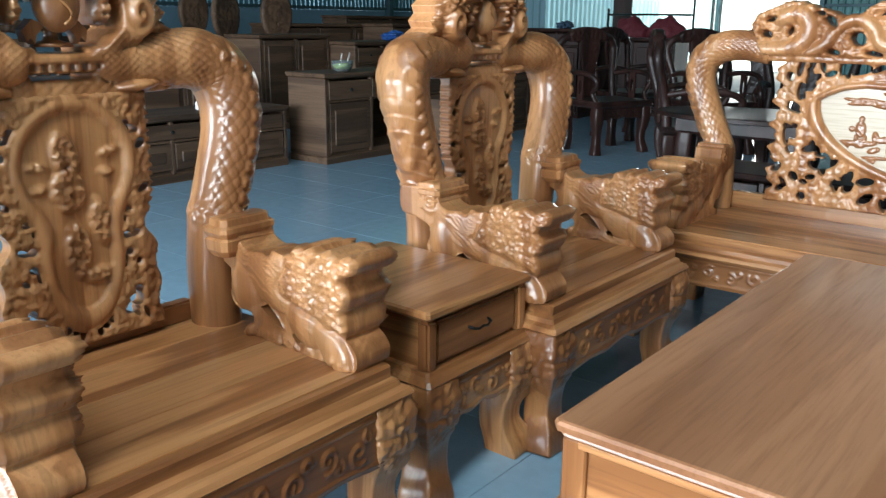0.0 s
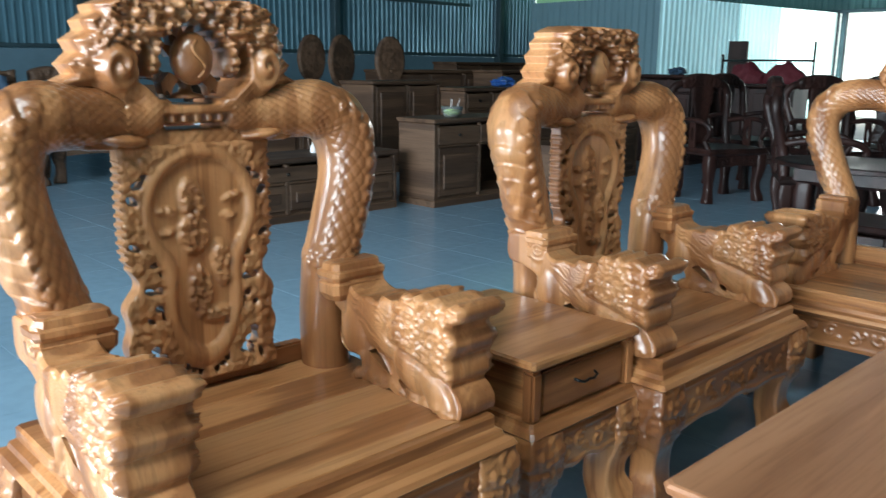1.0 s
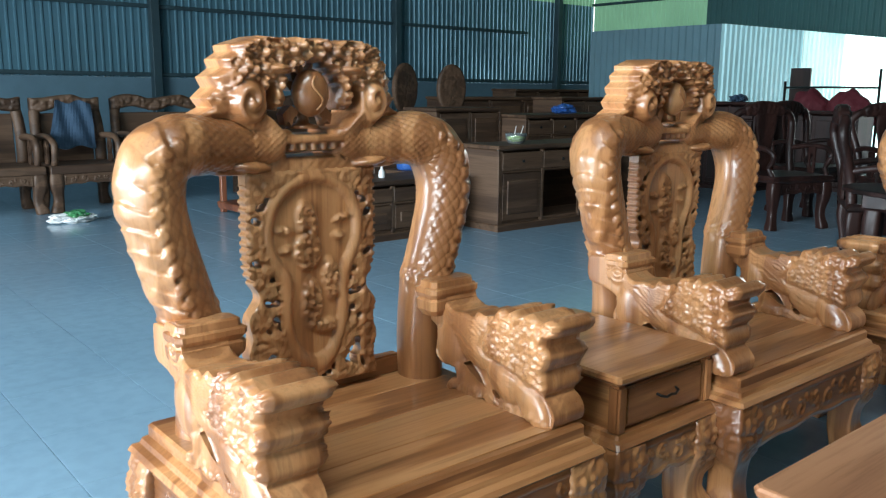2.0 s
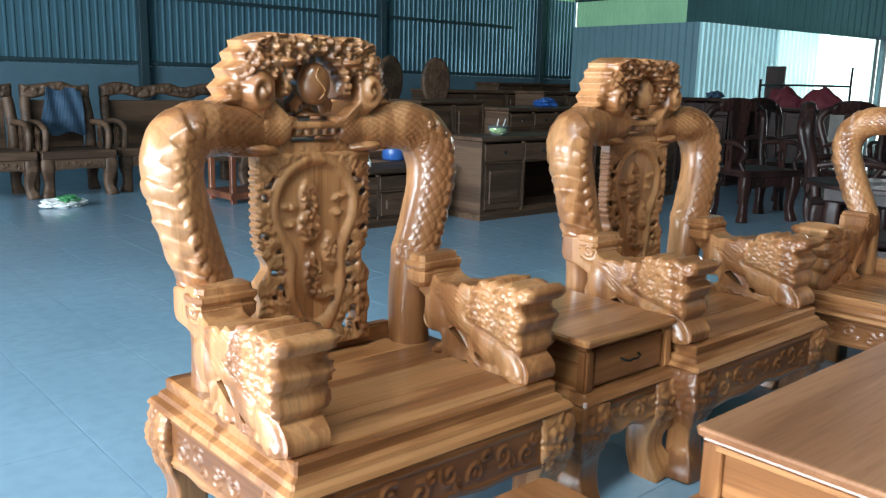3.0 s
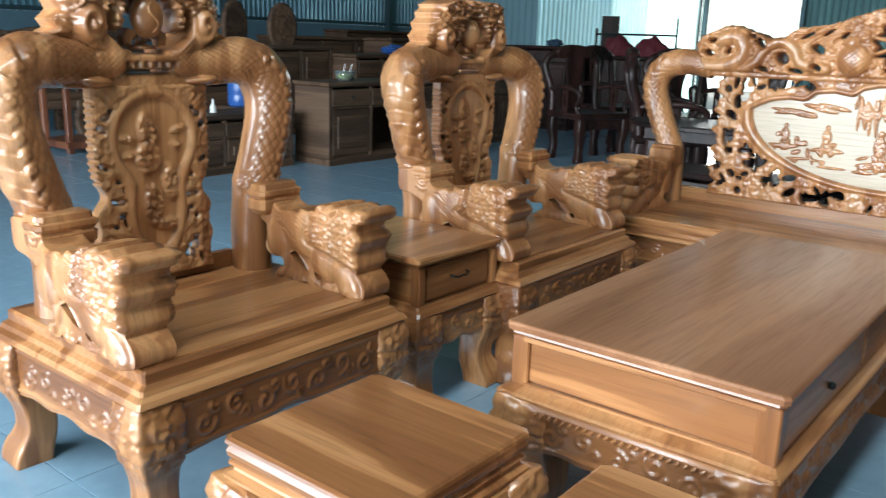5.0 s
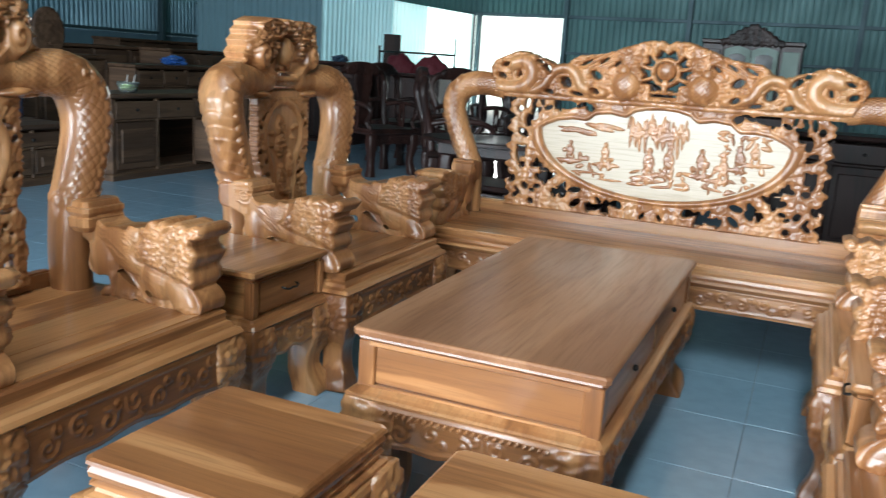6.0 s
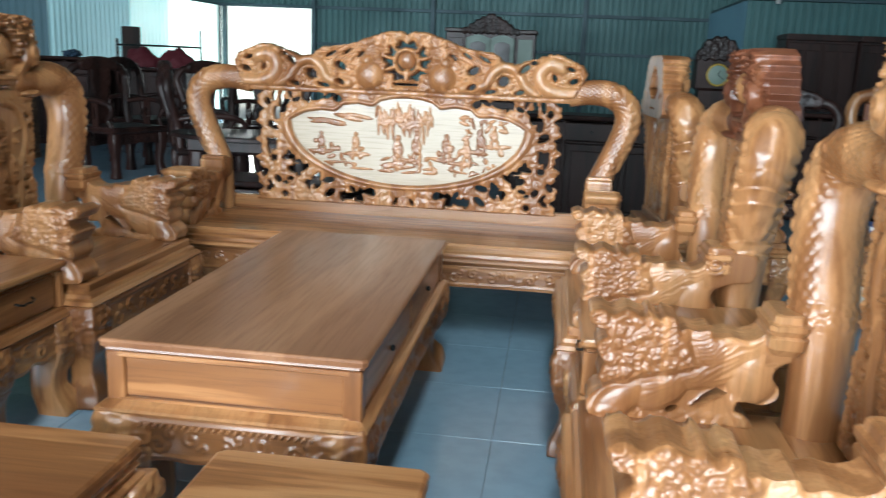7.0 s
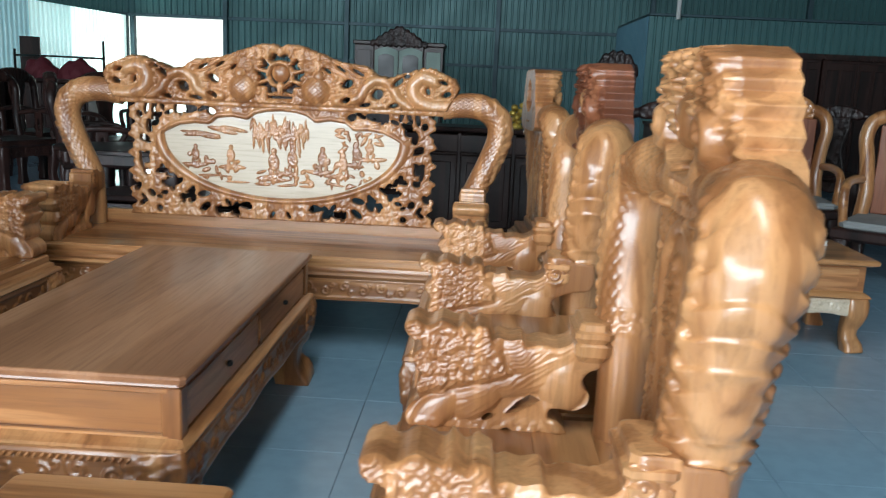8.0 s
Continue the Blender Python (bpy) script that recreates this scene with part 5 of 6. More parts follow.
raw_cabinet(sized(-6.75, 10.6, 0, 1.15), 1.3, 0.5, 0.95, 2, "brown wooden cabinet with plain doors", RAWG)
raw_cabinet(sized(-5.93, 10.95, 0, 1.07, -86), 1.05, 0.5, 1.12, 3, "tall dark wooden counter with a wide top", "", drawers=3, mat=DARK, mat2=DARK, name="counter", category="counter")
raw_cabinet(sized(-5.1, 11.95, 0, 1.10, -86), 1.15, 0.5, 0.98, 2, "dark wooden cabinet in front of the clothes rack", "", mat=DARK, mat2=DARK, name="cabinet", category="cabinet")
# added piece: keeps the floor's bright reflection from showing through the bench back
raw_cabinet(pose(-0.75, 5.25, 0, 0, 0, -90), 1.0, 0.42, 0.50, 3, "low dark wooden cabinet added behind the carved bench to block floor glare", "", mat=DARK, mat2=DARK, name="cabinet", category="cabinet")
raw_cabinet(pose(1.5, 7.2, 0, 0, 0, -90), 1.9, 0.5, 0.93, 4, "long dark wooden cabinet behind the carved bench", "", drawers=4, mat=DARK, mat2=DARK, name="cabinet", category="cabinet")
raw_cabinet(pose(3.6, 8.2, 0, 0, 0, -90), 1.5, 0.5, 1.0, 3, "dark wooden cabinet in a row of furniture", "", drawers=3, mat=DARK, mat2=DARK, name="cabinet", category="cabinet")
raw_cabinet(pose(-0.2, 9.6, 0, 0, 0, -90), 1.7, 0.5, 0.98, 4, "dark wooden cabinet in front of the wardrobe", "", drawers=4, mat=DARK, mat2=DARK, name="cabinet", category="cabinet")


def rustic_armchair(m, w, label):
    """A heavy unvarnished armchair or settle that looks along +x, with a lumpy carved top rail."""
    c = thing("rustic_settle" if w > 1 else "rustic_armchair", label, "settle" if w > 1 else "armchair", m, "rough seats along the west wall")
    part("seat", rings([(0.33, 0.27, w / 2 - 0.01), (0.345, 0.285, w / 2), (0.40, 0.285, w / 2), (0.41, 0.275, w / 2 - 0.01)]), RAW_Y, c)
    part("seat_apron", apron("yz", 0.265, w / 2 - 0.1, 0.24, 0.335, 2, 0.03), RAW_Y, c)
    for s in (-1, 1):
        for u in (-0.23, 0.23):
            part("leg", cabriole(u, s * (w / 2 - 0.05), 1 if u > 0 else -1, s, 0.335, 0.85, False), RAW_X, c)
        part("back_post", tube(spline([(-0.25, s * (w / 2 - 0.05), 0.40), (-0.27, s * (w / 2 - 0.045), 0.62), (-0.33, s * (w / 2 - 0.055), 0.84), (-0.36, s * (w / 2 - 0.09), 0.93)], 18), np.linspace(0.05, 0.044, 18), 14), RAW_X, c)
        part("arm", tube(spline([(-0.28, s * (w / 2 - 0.05), 0.625), (-0.1, s * (w / 2 - 0.045), 0.645), (0.12, s * (w / 2 - 0.045), 0.64), (0.23, s * (w / 2 - 0.05), 0.60), (0.25, s * (w / 2 - 0.05), 0.54), (0.22, s * (w / 2 - 0.05), 0.41)], 30), 0.028, 12), RAW_X, c)
        part("arm_slat", carve(lambda A, B: np.maximum(np.maximum(np.abs(A - 0.0) - 0.045 - 0.012 * np.sin(B * 60), np.abs(B - 0.515) - 0.12), -sd_oval(A, B, 0.0, 0.52, 0.02, 0.045)), lambda A, B, D: 0 * A, (-0.09, 0.09, 0.38, 0.65), 0.012, 0.02, "xz", s * (w / 2 - 0.048), 0.003), RAW_X, c)
    part("back_board", box(-0.315, -0.285, -w / 2 + 0.09, w / 2 - 0.09, 0.42, 0.86, 0.006), RAW_Y, c).rotation_euler = (0, radians(-4), 0)

    def sd(A, B):
        return np.maximum(np.abs(A) - w / 2 + 0.02, np.abs(B - 0.935 - 0.02 * np.cos(A * 14)) - 0.055 - 0.02 * (vnoise(A * 14 + 5, B * 3) - 0.4))
    part("top_rail", carve(sd, lambda A, B, D: 0.03 * curls(A, B, 0.07, 9), (-w / 2, w / 2, 0.82, 1.06), 0.012, 0.10, "yz", -0.345, 0.02), RAW_Y, c)
    return c


rustic_armchair(sized(-9.09, 2.35, 0, 1.23), 0.66, "rough brown wooden armchair with a carved top rail")
rustic_armchair(sized(-9.07, 3.19, 0, 1.23), 0.64, "rough brown wooden armchair with a blue cloth over its back")
rustic_armchair(sized(-9.17, 4.50, 0, 1.23, -2), 1.30, "rough brown wooden settle with a leaf-carved top rail")
rustic_armchair(sized(-9.2, 1.40, 0, 1.23), 0.66, "rough brown wooden armchair beside another in a row")
rustic_armchair(sized(-9.18, 0.52, 0, 1.23), 0.66, "rough brown wooden armchair at the end of a row")
rustic_armchair(sized(-9.75, 6.65, 0, 1.25), 1.30, "rough brown wooden settle against the wall")
cl = bmesh.new()
bmesh.ops.create_grid(cl, x_segments=14, y_segments=12, size=1)
for v in cl.verts:
    a, b = v.co.x, v.co.y
    v.co = (-9.33 + 0.11 * (1 - b) * 0.5 + 0.012 * math.sin(a * 7 + b * 3), 3.21 + 0.25 * a * (0.75 + 0.25 * (1 - b) / 2) + 0.03 * b, 0.91 + 0.25 * b + 0.02 * math.sin(a * 5))
cloth_me = bpy.data.meshes.new("cloth")
cl.to_mesh(cloth_me)
cl.free()
cloth = tagged(part("cloth", cloth_me, CLOTH_BLUE), "folded dull blue cloth over a wooden armchair", "cloth")
cloth.modifiers.new("thickness", "SOLIDIFY").thickness = 0.012


def crumpled(name, x, y, z, sx, sy, sz, material, label, seed, parent=None):
    """A creased bag or bundle."""
    bm = bmesh.new()
    bmesh.ops.create_icosphere(bm, subdivisions=4, radius=1)
    for v in bm.verts:
        q = noise.noise(v.co * 2.1 + Vector((seed, 0, 0))) * 0.35 + abs(noise.noise(v.co * 5 + Vector((0, seed, 0)))) * 0.28
        f = 0.75 + q
        v.co = (v.co.x * sx * f, v.co.y * sy * f, max(0.0, v.co.z * f * sz + sz * 0.55))
    ob = part(name, bm, material, parent)
    ob.location = (x, y, z)
    return tagged(ob, label, "bag") if parent is None else ob


bag = crumpled("plastic_bag", -8.05, 2.78, 0.0, 0.15, 0.26, 0.07, WHITE, "crumpled white and green plastic bag on the floor", 3)
crumpled("green_print", 0.03, 0.03, 0.02, 0.10, 0.13, 0.075, GREEN, "", 7, bag)
crumpled("blue_bundle", -7.25, 9.05, 1.023, 0.16, 0.22, 0.09, BLUE, "blue plastic bundle on a wooden sideboard", 5)
crumpled("blue_bundle", -5.75, 10.95, 1.198, 0.11, 0.2, 0.07, CLOTH_BLUE, "dark blue bundle on the counter", 8)
crumpled("green_bundle", -5.44, 8.14, 0.843, 0.1, 0.16, 0.06, GREEN, "green plastic bundle on a wooden sideboard", 9)


def tall_chair(m, label):
    """A raw chair with a tall rounded back, seen from far off."""
    c = thing("high_back_chair", label, "chair", m, "raw high-back chairs")
    part("seat", rings([(0.40, 0.24, 0.26), (0.42, 0.25, 0.27), (0.46, 0.25, 0.27)]), RAW_Y, c)
    for s in (-1, 1):
        for u in (-0.21, 0.21):
            part("leg", cabriole(u, s * 0.22, 1 if u > 0 else -1, s, 0.40, 0.7, False), RAW_X, c)
    part("backrest", carve(lambda A, B: np.maximum(np.maximum(sd_oval(A, B, 0, 1.10, 0.20, 0.29), -sd_oval(A, B, 0, 0.42, 0.1, 0.05)), 0.45 - B), lambda A, B, D: 0.012 * curls(A, B, 0.06, 3), (-0.22, 0.22, 0.45, 1.42), 0.014, 0.05, "yz", -0.24, 0.012), RAW_X, c)
    part("back_post", box(-0.265, -0.215, -0.05, 0.05, 0.44, 0.9, 0.008), RAW_X, c)
    return c


tall_chair(sized(-8.67, 7.67, 0, 1.22, 10), "raw wooden chair with a tall oval carved back")
tall_chair(sized(-8.61, 8.39, 0, 1.22, -8), "raw wooden chair with a tall oval back beside its twin")
tall_chair(sized(-10.26, 8.23, 0, 1.26), "raw wooden chair with a tall oval back against the wall")

# things on the low cabinets
jug = tagged(part("water_jug", lathe([(0.0, 0.0), (0.12, 0.0), (0.135, 0.02), (0.135, 0.10), (0.128, 0.12), (0.135, 0.14), (0.135, 0.25), (0.10, 0.31), (0.035, 0.335), (0.03, 0.37), (0.034, 0.385)]), BLUE), "round blue plastic water jug beside a cabinet", "water jug")
st2 = tagged(part("jug_stand", rings([(0.0, 0.18, 0.18), (0.48, 0.18, 0.18), (0.5, 0.19, 0.19)]), RAW_X), "raw wooden stand under a water jug", "stand")
st2.location = (-6.33, 5.68, 0)
jug.location = (-6.33, 5.68, 0.50)
bottle = tagged(part("bottle", lathe([(0.0, 0.0), (0.028, 0.0), (0.03, 0.01), (0.03, 0.05), (0.012, 0.08), (0.008, 0.12), (0.01, 0.125)], 14), WHITE), "small white plastic bottle on a low cabinet", "bottle")
bottle.location = (-5.53, 4.75, 0.536)
bowl = thing("glass_bowl", "clear glass bowl of green drink with two straws", "bowl", pose(-5.20, 6.11, 0.814))
part("bowl", lathe([(0.0, 0.0), (0.06, 0.0), (0.085, 0.02), (0.10, 0.06), (0.105, 0.10), (0.100, 0.10), (0.095, 0.06), (0.08, 0.024), (0.0, 0.008)]), GLASS, bowl)
part("drink", lathe([(0.0, 0.009), (0.07, 0.022), (0.09, 0.058), (0.0, 0.060)]), JUICE, bowl, "yellow-green drink")
for s in (-1, 1):
    part("straw", tube([(0, s * 0.03, 0.03), (0.01, s * 0.045 + 0.02, 0.11), (0.015, s * 0.05 + 0.035, 0.17)], 0.004, 8), WHITE, bowl, "white straw")

# red-brown table with a hanging sheet of paper
rt = thing("small_table", "small red-brown wooden table by the west wall", "table", sized(-7.59, 4.64, 0, 1.19))
part("tabletop", rings([(0.56, 0.25, 0.34), (0.575, 0.27, 0.36), (0.595, 0.27, 0.36)]), RED, rt)
part("shelf", rings([(0.04, 0.24, 0.33), (0.09, 0.25, 0.34), (0.10, 0.24, 0.33)]), RED, rt)
for sx in (-1, 1):
    for sy in (-1, 1):
        part("leg", box(sx * 0.21 - 0.025, sx * 0.21 + 0.025, sy * 0.29 - 0.025, sy * 0.29 + 0.025, 0, 0.565), RED, rt)
note = tagged(part("paper_sheet", bevelled([(-0.10, 0.60), (0.08, 0.60), (0.06, 0.44), (0.0, 0.32), (-0.08, 0.46)], 0.003, "yz", 0.273), PAPER), "pale blue paper sheet hanging from a table", "paper")
note.matrix_basis = sized(-7.59, 4.64, 0, 1.19)


# ---- dark rosewood set behind the bench ----
def rosewood_chair(m, label):
    c = thing("rosewood_armchair", label, "chair", m, "dark rosewood armchairs")
    part("seat", rings([(0.40, 0.25, 0.30), (0.42, 0.265, 0.315), (0.44, 0.25, 0.30), (0.455, 0.255, 0.305), (0.46, 0.25, 0.30)]), DARK, c)
    part("front_apron", apron("yz", 0.235, 0.22, 0.30, 0.405, 2, 0.025), DARK, c)
    for s in (-1, 1):
        for u in (-0.21, 0.21):
            part("leg", cabriole(u, s * 0.26, 1 if u > 0 else -1, s, 0.405, 0.72, False), DARK, c)
        part("back_post", tube(spline([(-0.23, s * 0.27, 0.44), (-0.25, s * 0.26, 0.62), (-0.30, s * 0.30, 0.80), (-0.32, s * 0.31, 0.90), (-0.31, s * 0.25, 0.975), (-0.31, s * 0.15, 0.985)], 34), 0.034, 14), DARK, c)
        part("arm", tube(spline([(-0.26, s * 0.27, 0.66), (-0.08, s * 0.31, 0.69), (0.12, s * 0.32, 0.685), (0.22, s * 0.30, 0.64), (0.21, s * 0.29, 0.58), (0.17, s * 0.29, 0.52), (0.21, s * 0.28, 0.45)], 40), 0.022, 12), DARK, c)
        part("side_slat", carve(lambda A, B: np.maximum(np.maximum(np.abs(A) - 0.04, np.abs(B - 0.57) - 0.115), -sd_oval(A, B, 0, 0.57, 0.02, 0.06)), lambda A, B, D: 0 * A, (-0.08, 0.08, 0.44, 0.70), 0.01, 0.018, "xz", s * 0.29, 0.003), DARK, c)
    part("back_splat", carve(lambda A, B: np.maximum(np.abs(A) - 0.09 - 0.02 * np.cos(B * 14), np.maximum(B - 0.96, 0.46 - B)), lambda A, B, D: 0.008 * curls(A, B, 0.05, 2), (-0.13, 0.13, 0.45, 0.98), 0.012, 0.022, "yz", -0.27, 0.004), DARK, c)
    part("crest", carve(lambda A, B: np.maximum(sd_oval(A, B, 0, 0.99, 0.22, 0.085), 0.945 - B), lambda A, B, D: 0.014 * curls(A, B, 0.05, 4), (-0.24, 0.24, 0.93, 1.09), 0.01, 0.06, "yz", -0.31, 0.01), DARK, c)
    return c


RC = "glossy dark rosewood armchair with curved arms"
rc = rosewood_chair(sized(-3.62, 8.30, 0, 1.15, -22), RC)
for x, y, q in ((-2.75, 8.95, -35), (-3.95, 9.5, -10), (-1.55, 7.9, -75), (-0.75, 7.6, -95), (-2.05, 6.9, 30), (-2.6, 9.6, -80), (-0.2, 6.3, 160), (2.55, 6.1, -110), (4.9, 8.9, -120)):
    copy_thing(rc, pose(x, y, 0, 0, 0, q))
dt = thing("rosewood_table", "dark glossy rosewood table with an oval top", "table", pose(-1.35, 6.05, 0))
part("tabletop", carve(lambda A, B: sd_oval(A, B, 0, 0, 0.62, 0.42), lambda A, B, D: 0 * A, (-0.66, 0.66, -0.46, 0.46), 0.02, 0.035, "xy", 0.70, 0.01), DARK, dt)
part("frieze", rings([(0.58, 0.38, 0.24), (0.60, 0.40, 0.26), (0.683, 0.40, 0.26)]), DARK, dt)
for sx in (-1, 1):
    for sy in (-1, 1):
        part("leg", cabriole(sx * 0.34, sy * 0.20, sx, sy, 0.59, 0.8, False), DARK, dt)

# clothes rack with red jackets by the gate
rack = thing("clothes_rack", "dark metal clothes rack by the open gate", "clothes rack", sized(-5.33, 12.6, 0, 1.15, 4))
for x in (-0.55, 0.62):
    part("upright", tube([(x, 0, 0.0), (x, 0, 0.8), (x, 0, 1.45 if x > 0 else 1.3)], 0.016, 10), METAL, rack)
    part("foot", box(x - 0.02, x + 0.02, -0.22, 0.22, 0.0, 0.03), METAL, rack)
part("rail", tube([(-0.55, 0, 1.22), (0, 0, 1.225), (0.62, 0, 1.22)], 0.014, 10), METAL, rack)


def jacket(x, y, seed):
    bm = bmesh.new()
    bmesh.ops.create_icosphere(bm, subdivisions=4, radius=1)
    for v in bm.verts:
        q = 1 + 0.25 * noise.noise(v.co * 2.5 + Vector((seed, 0, 0)))
        w = 0.34 * (1 - 0.25 * max(0, v.co.z)) * (1 - 0.2 * max(0, -v.co.z))
        v.co = (v.co.x * w * q, v.co.y * 0.16 * q, 0.84 + v.co.z * 0.36 + 0.02 * math.sin(v.co.x * 9))
    ob = tagged(part("jacket", bm, CLOTH_RED), "dark red jacket hanging from a clothes rack", "jacket")
    ob.matrix_basis = sized(x, y, 0, 1.15)
    return ob


jacket(-5.58, 12.58, 1)
jacket(-5.01, 12.62, 4)
board = tagged(part("door_leaf", box(-0.16, 0.16, -0.02, 0.02, 0, 1.70, 0.006), DARK), "narrow dark wooden door leaf leaning beside jackets", "door")
board.location = (-5.93, 12.95, 0)

# ---- behind the bench, towards the end wall ----
wd = thing("wardrobe", "carved wardrobe with pale green arched doors and dark sides", "wardrobe", sized(-0.03, 12.3, 0, 0.94))
PALE_GREEN = plain("pale_green_paint", (0.16, 0.225, 0.19), 0.5, 0, 0.15, 3)
for s in (-1, 1):
    part("side_bay", box(s * 0.53 - 0.15, s * 0.53 + 0.15, -0.28, 0.28, 0, 1.88, 0.01), DARK, wd, "dark side cabinet")
    part("side_door", box(s * 0.53 - 0.11, s * 0.53 + 0.11, -0.297, -0.28, 0.1, 1.80, 0.006), PALE_GREEN if s > 0 else DARK, wd)
    part("side_cornice", box(s * 0.53 - 0.17, s * 0.53 + 0.17, -0.31, 0.30, 1.88, 1.94, 0.012), DARK, wd)
    dr = part("door", carve(lambda A, B: np.maximum(np.abs(A - s * 0.185) - 0.178, np.maximum(0.12 - B, B - 1.80 - 0.05 * np.cos((A - s * 0.185) * 9))), lambda A, B, D: 0 * A, (s * 0.185 - 0.2, s * 0.185 + 0.2, 0.1, 1.9), 0.02, 0.03, "xz", -0.31, 0.006), PALE_GREEN, wd, "pale green arched door")
    part("door_glass", carve(lambda A, B: np.maximum(np.abs(A - s * 0.185) - 0.12, np.maximum(0.9 - B, B - 1.70 - 0.05 * np.cos((A - s * 0.185) * 11))), lambda A, B, D: 0 * A, (s * 0.185 - 0.2, s * 0.185 + 0.2, 0.85, 1.85), 0.02, 0.012, "xz", -0.326, 0.003), METAL, dr, "dark glass pane")
part("body", box(-0.38, 0.38, -0.29, 0.28, 0, 1.90, 0.01), DARK, wd)
part("crown", carve(lambda A, B: np.maximum(1.86 - B, B - 1.94 - 0.20 * np.clip(1 - (A / 0.42) ** 2, 0, 1) ** 1.5 - 0.03 * np.exp(-(A / 0.06) ** 2)) + 0.012 * np.cos(A * 70), lambda A, B, D: 0.02 * curls(A, B, 0.05, 5), (-0.44, 0.44, 1.84, 2.22), 0.012, 0.07, "xz", -0.28, 0.012), DARK, wd, "dark carved crown")

clock = thing("grandfather_clock", "dark carved grandfather clock with a pale round dial", "clock", sized(2.68, 9.6, 0, 0.91))
part("case", rings([(0.0, 0.26, 0.17), (0.35, 0.26, 0.17), (0.38, 0.20, 0.14), (1.25, 0.20, 0.14), (1.28, 0.25, 0.16), (1.62, 0.25, 0.16)]), DARK, clock)
part("crown", carve(lambda A, B: np.maximum(sd_oval(A, B, 0, 1.62, 0.26, 0.27), 1.60 - B) + 0.012 * np.cos(A * 60), lambda A, B, D: 0.02 * curls(A, B, 0.05, 5), (-0.3, 0.3, 1.58, 1.95), 0.012, 0.08, "xz", -0.12, 0.012), DARK, clock)
part("dial", lathe([(0.0, 0.0), (0.115, 0.0), (0.12, 0.008), (0.11, 0.014), (0.0, 0.014)], 28), PALE_GREEN, clock, "pale round dial", pose(0, -0.162, 1.44, 90))
part("dial_ring", tube([(0.125 * math.cos(a), -0.172, 1.44 + 0.125 * math.sin(a)) for a in np.linspace(0, 2 * math.pi, 33)], 0.012, 8, cap=False), GOLD, clock)
for a, r in ((0.4, 0.06), (2.2, 0.085)):
    part("clock_needle", tube([(0, -0.180, 1.44), (r * math.sin(a), -0.180, 1.44 + r * math.cos(a))], 0.004, 6), METAL, clock)

for k in range(5):
    x = 4.55 + 0.98 * k
    w = thing("dark_wardrobe", "tall dark wooden wardrobe with plank doors", "wardrobe", pose(x, 12.6, 0), "dark wardrobes in a row")
    part("body", box(-0.48, 0.48, -0.27, 0.27, 0, 1.84, 0.01), DARK, w)
    part("cornice", box(-0.49, 0.49, -0.31, 0.29, 1.84, 1.92, 0.015, 2), DARK, w)
    for s in (-1, 1):
        d = part("door", box(s * 0.235 - 0.225, s * 0.235 + 0.225, -0.29, -0.27, 0.1, 1.80, 0.006), DARK, w)
        for j in (-1, 1):
            part("door_panel", box(s * 0.235 + j * 0.105 - 0.085, s * 0.235 + j * 0.105 + 0.085, -0.302, -0.288, 0.2, 1.7, 0.008), DARK, d)
        part("door_handle", box(s * 0.03 - 0.006, s * 0.03 + 0.006, -0.318, -0.300, 0.85, 1.15, 0.004), METAL, d)

gold = thing("gold_ornament", "small gilded flower ornament on a dark cabinet", "ornament", pose(1.52, 7.2, 0.93))
part("base", lathe([(0.0, 0.0), (0.06, 0.0), (0.05, 0.03), (0.02, 0.05), (0.0, 0.05)], 16), GOLD, gold)
rn = random.Random(8)
for k in range(9):
    a = k * 2.4
    part("flower", ball(0.05 * math.cos(a) * (0.4 + 0.08 * k), 0.04 * math.sin(a), 0.06 + 0.017 * k, 0.032, 0.03, 0.026, 10), GOLD, gold)

# ---- light table with books and the seats east of the set ----
lt = thing("tea_table", "light honey wooden low table with a drawer", "table", pose(2.86, 4.46, 0))
part("tabletop", rings([(0.465, 0.42, 0.30), (0.475, 0.445, 0.325), (0.492, 0.45, 0.33), (0.50, 0.44, 0.32)]), WX, lt)
part("carcass", box(-0.40, 0.40, -0.28, 0.28, 0.325, 0.466, 0.004), WX, lt)
part("drawer_front", box(-0.36, 0.36, -0.296, -0.278, 0.345, 0.452, 0.006, 2), WX, lt)
part("waist_moulding", rings([(0.285, 0.41, 0.29), (0.30, 0.435, 0.315), (0.315, 0.42, 0.30), (0.326, 0.40, 0.28)]), WX, lt)
for s in (-1, 1):
    part("apron", apron("xz", s * 0.29, 0.34, 0.20, 0.288, 3, 0.03), PALE, lt, "unstained pale apron")
    part("side_apron", apron("yz", s * 0.41, 0.22, 0.20, 0.288, 3, 0.03), WY, lt)
    for sy in (-1, 1):
        part("leg", cabriole(s * 0.375, sy * 0.255, s, sy, 0.29, 0.85, False), WZ, lt)
for k, (x, y, w, d, h, q, mt, lab) in enumerate(((3.06, 4.62, 0.26, 0.18, 0.025, 8, PAPER, "thick closed book with a pale blue cover"), (2.84, 4.66, 0.24, 0.18, 0.03, -12, BLUE, "closed book with a blue cover on a table"))):
    bk = thing("book", lab, "book", pose(x, y, 0.50, 0, 0, q), "books on the light table")
    part("cover", box(-w / 2, w / 2, -d / 2, d / 2, 0.0, 0.004, 0.001), mt, bk)
    part("pages", box(-w / 2 + 0.004, w / 2 - 0.006, -d / 2 + 0.004, d / 2 - 0.004, 0.004, h - 0.004, 0.001), WHITE, bk)
    part("cover", box(-w / 2, w / 2, -d / 2, d / 2, h - 0.004, h, 0.001), mt, bk)


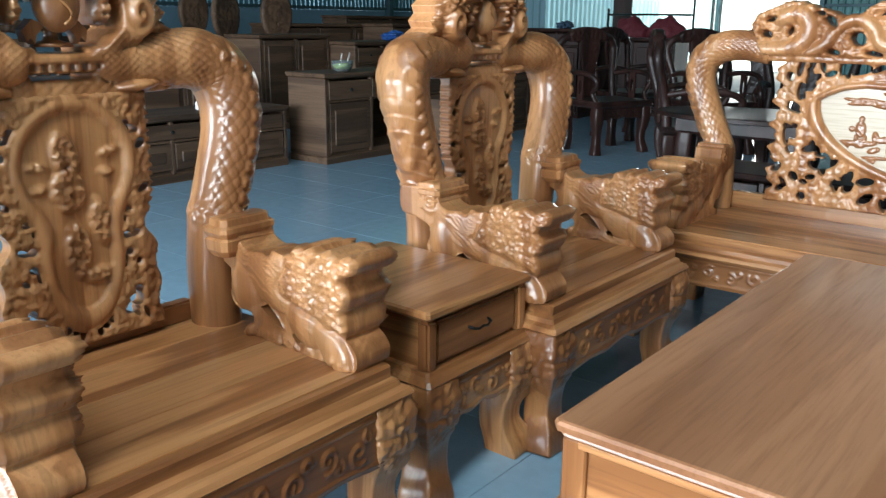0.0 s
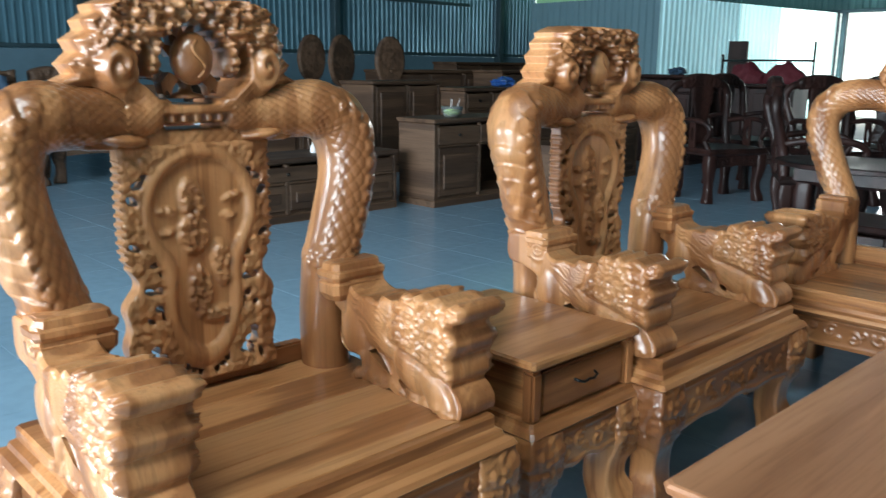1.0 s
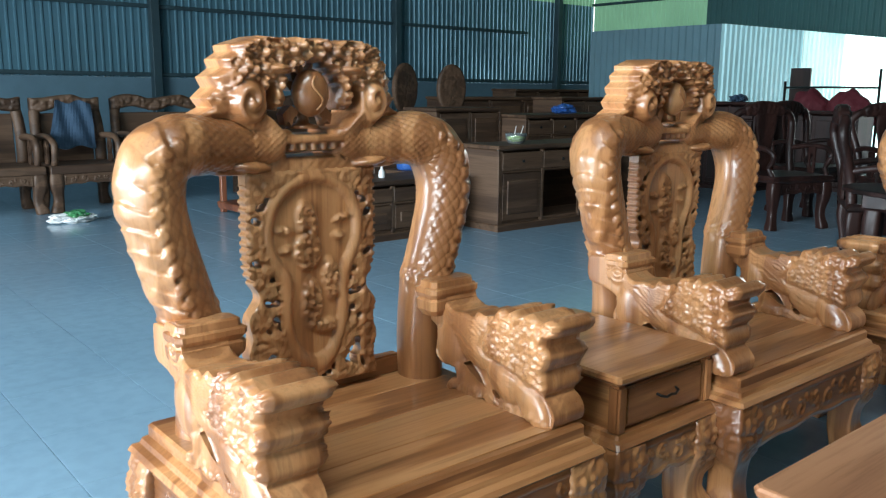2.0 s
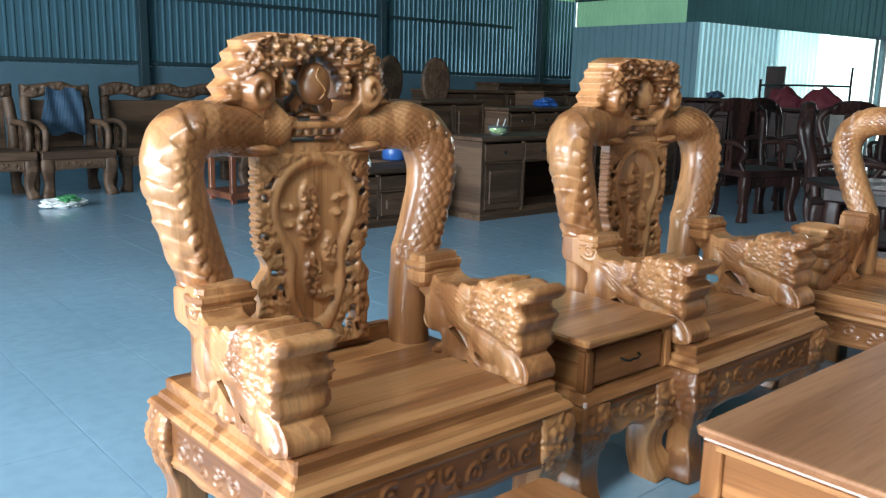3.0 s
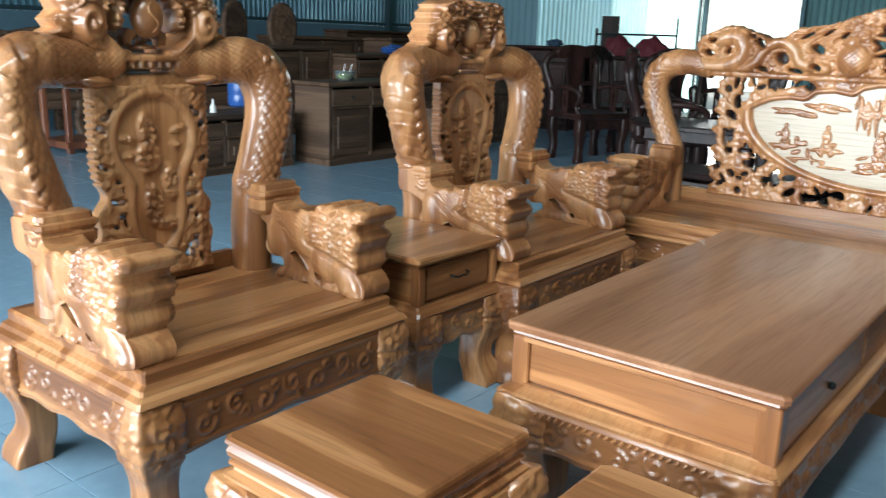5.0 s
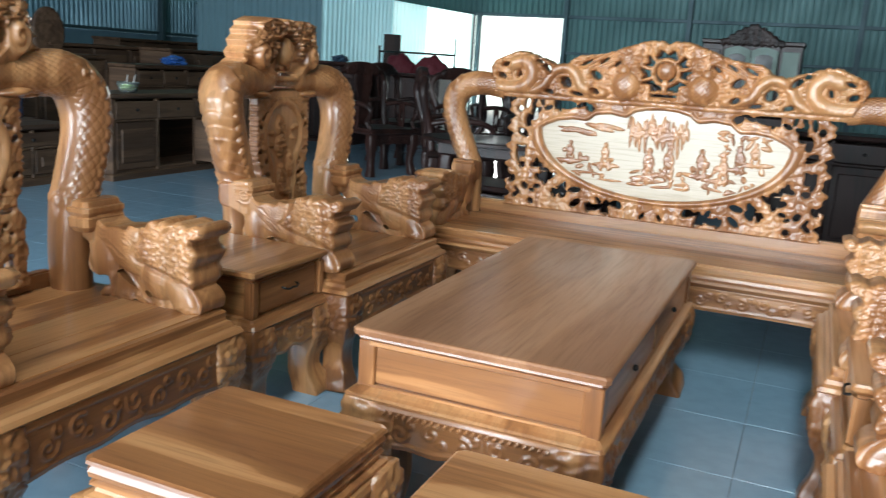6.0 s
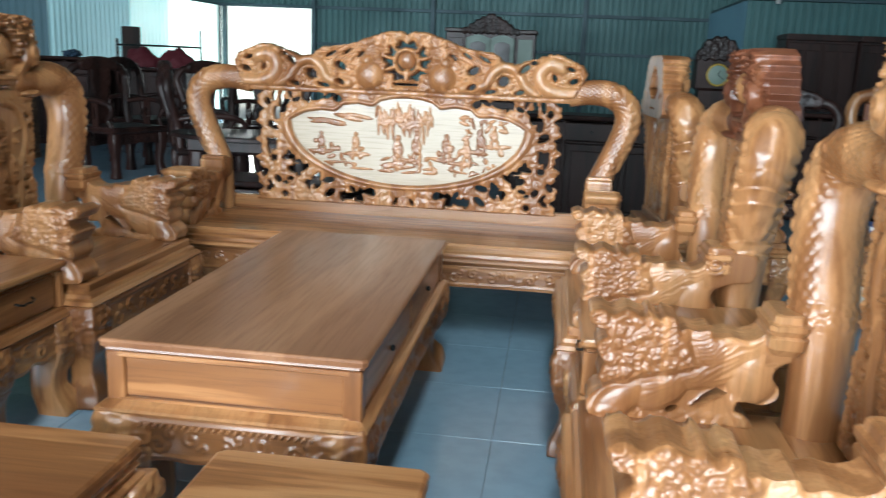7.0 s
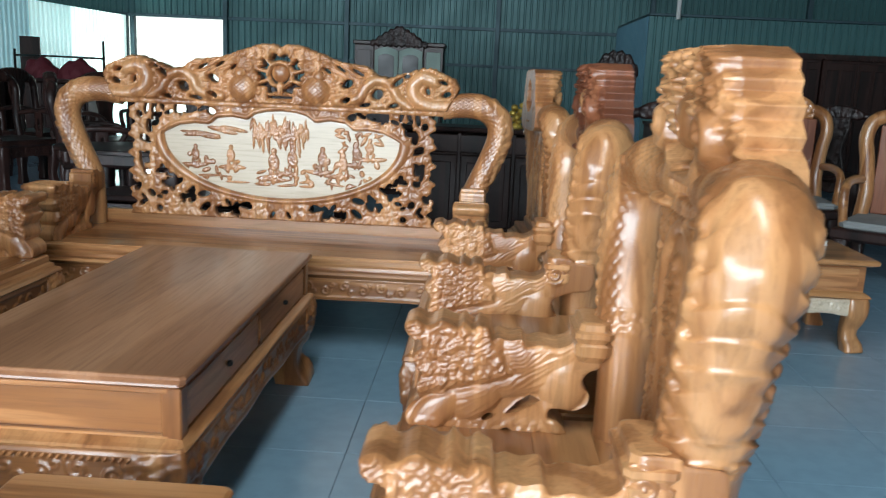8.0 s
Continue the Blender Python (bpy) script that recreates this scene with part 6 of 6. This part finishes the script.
def cushioned_armchair(m, label):
    c = thing("cushioned_armchair", label, "armchair", m, "seats east of the carved set")
    part("seat_frame", rings([(0.30, 0.34, 0.40), (0.32, 0.36, 0.42), (0.37, 0.36, 0.42), (0.385, 0.345, 0.405)]), DARK, c)
    part("cushion", rings([(0.385, 0.31, 0.36), (0.395, 0.325, 0.375), (0.42, 0.33, 0.38), (0.44, 0.31, 0.36)], cut=0.04), GREY, c, "flat grey seat cushion")
    for s in (-1, 1):
        for u in (-0.29, 0.29):
            part("leg", cabriole(u, s * 0.35, 1 if u > 0 else -1, s, 0.31, 0.9, False), DARK, c)
        part("back_post", tube(spline([(-0.28, s * 0.36, 0.38), (-0.29, s * 0.34, 0.60), (-0.33, s * 0.37, 0.85), (-0.35, s * 0.40, 1.02), (-0.36, s * 0.36, 1.15), (-0.36, s * 0.24, 1.20)], 40), 0.055, 18), WZ, c, "smooth honey-brown post")
        part("arm", tube(spline([(-0.30, s * 0.37, 0.70), (-0.05, s * 0.39, 0.71), (0.22, s * 0.38, 0.68), (0.28, s * 0.37, 0.56), (0.25, s * 0.36, 0.39)], 30), 0.034, 14), WX, c)
    part("back_panel", box(-0.35, -0.32, -0.30, 0.30, 0.44, 1.12, 0.008), RED, c, "dark reddish back panel")
    part("crest", carve(lambda A, B: np.maximum(sd_oval(A, B, 0, 1.18, 0.28, 0.16), 1.12 - B), lambda A, B, D: 0.02 * curls(A, B, 0.05, 4), (-0.3, 0.3, 1.10, 1.36), 0.01, 0.08, "yz", -0.36, 0.012), WZ, c)
    return c


ca = cushioned_armchair(pose(4.35, 6.05, 0, 0, 0, -125), "wooden armchair with honey posts and a flat grey seat")
copy_thing(ca, pose(5.3, 5.6, 0, 0, 0, 180))
copy_thing(ca, pose(3.9, 7.3, 0, 0, 0, -95))


# ---- floor tiles ----
T = 0.5
me_tile = rings([(-0.006, 0.2488, 0.2488), (-0.001, 0.2488, 0.2488), (0.0, 0.2478, 0.2478)], cut=0.001, bottom=False)
me_tile.materials.append(TILE)
far_v, far_f = [], []
nx0, nx1 = int((X0 - 0.82) / T) - 1, int((X1 - 0.82) / T) + 1
ny0, ny1 = int((Y0 - 1.1) / T) - 1, int((Y1 - 1.1) / T) + 1
for i in range(nx0, nx1):
    for j in range(ny0, ny1):
        cx, cy = 0.82 + T * (i + 0.5), 1.1 + T * (j + 0.5)
        if not (X0 - 0.2 < cx < X1 + 0.2 and Y0 - 0.2 < cy < Y1 + 0.2):
            continue
        if -3.8 < cx < 4.2 and 0.0 < cy < 7.0:
            part("tile", me_tile, None, slab, m=pose(cx, cy, 0))
        else:
            n, r = len(far_v), 0.2483
            far_v += [(cx - r, cy - r, 0), (cx + r, cy - r, 0), (cx + r, cy + r, 0), (cx - r, cy + r, 0)]
            far_v += [(x, y, -0.006) for x, y, _ in far_v[-4:]]
            far_f += [(n, n + 1, n + 2, n + 3)] + [(n + (k + 1) % 4, n + k, n + 4 + k, n + 4 + (k + 1) % 4) for k in range(4)]
far = part("far_tiles", mesh_of("far_tiles", far_v, far_f), TILE, slab)
far["kind"] = "stuff"
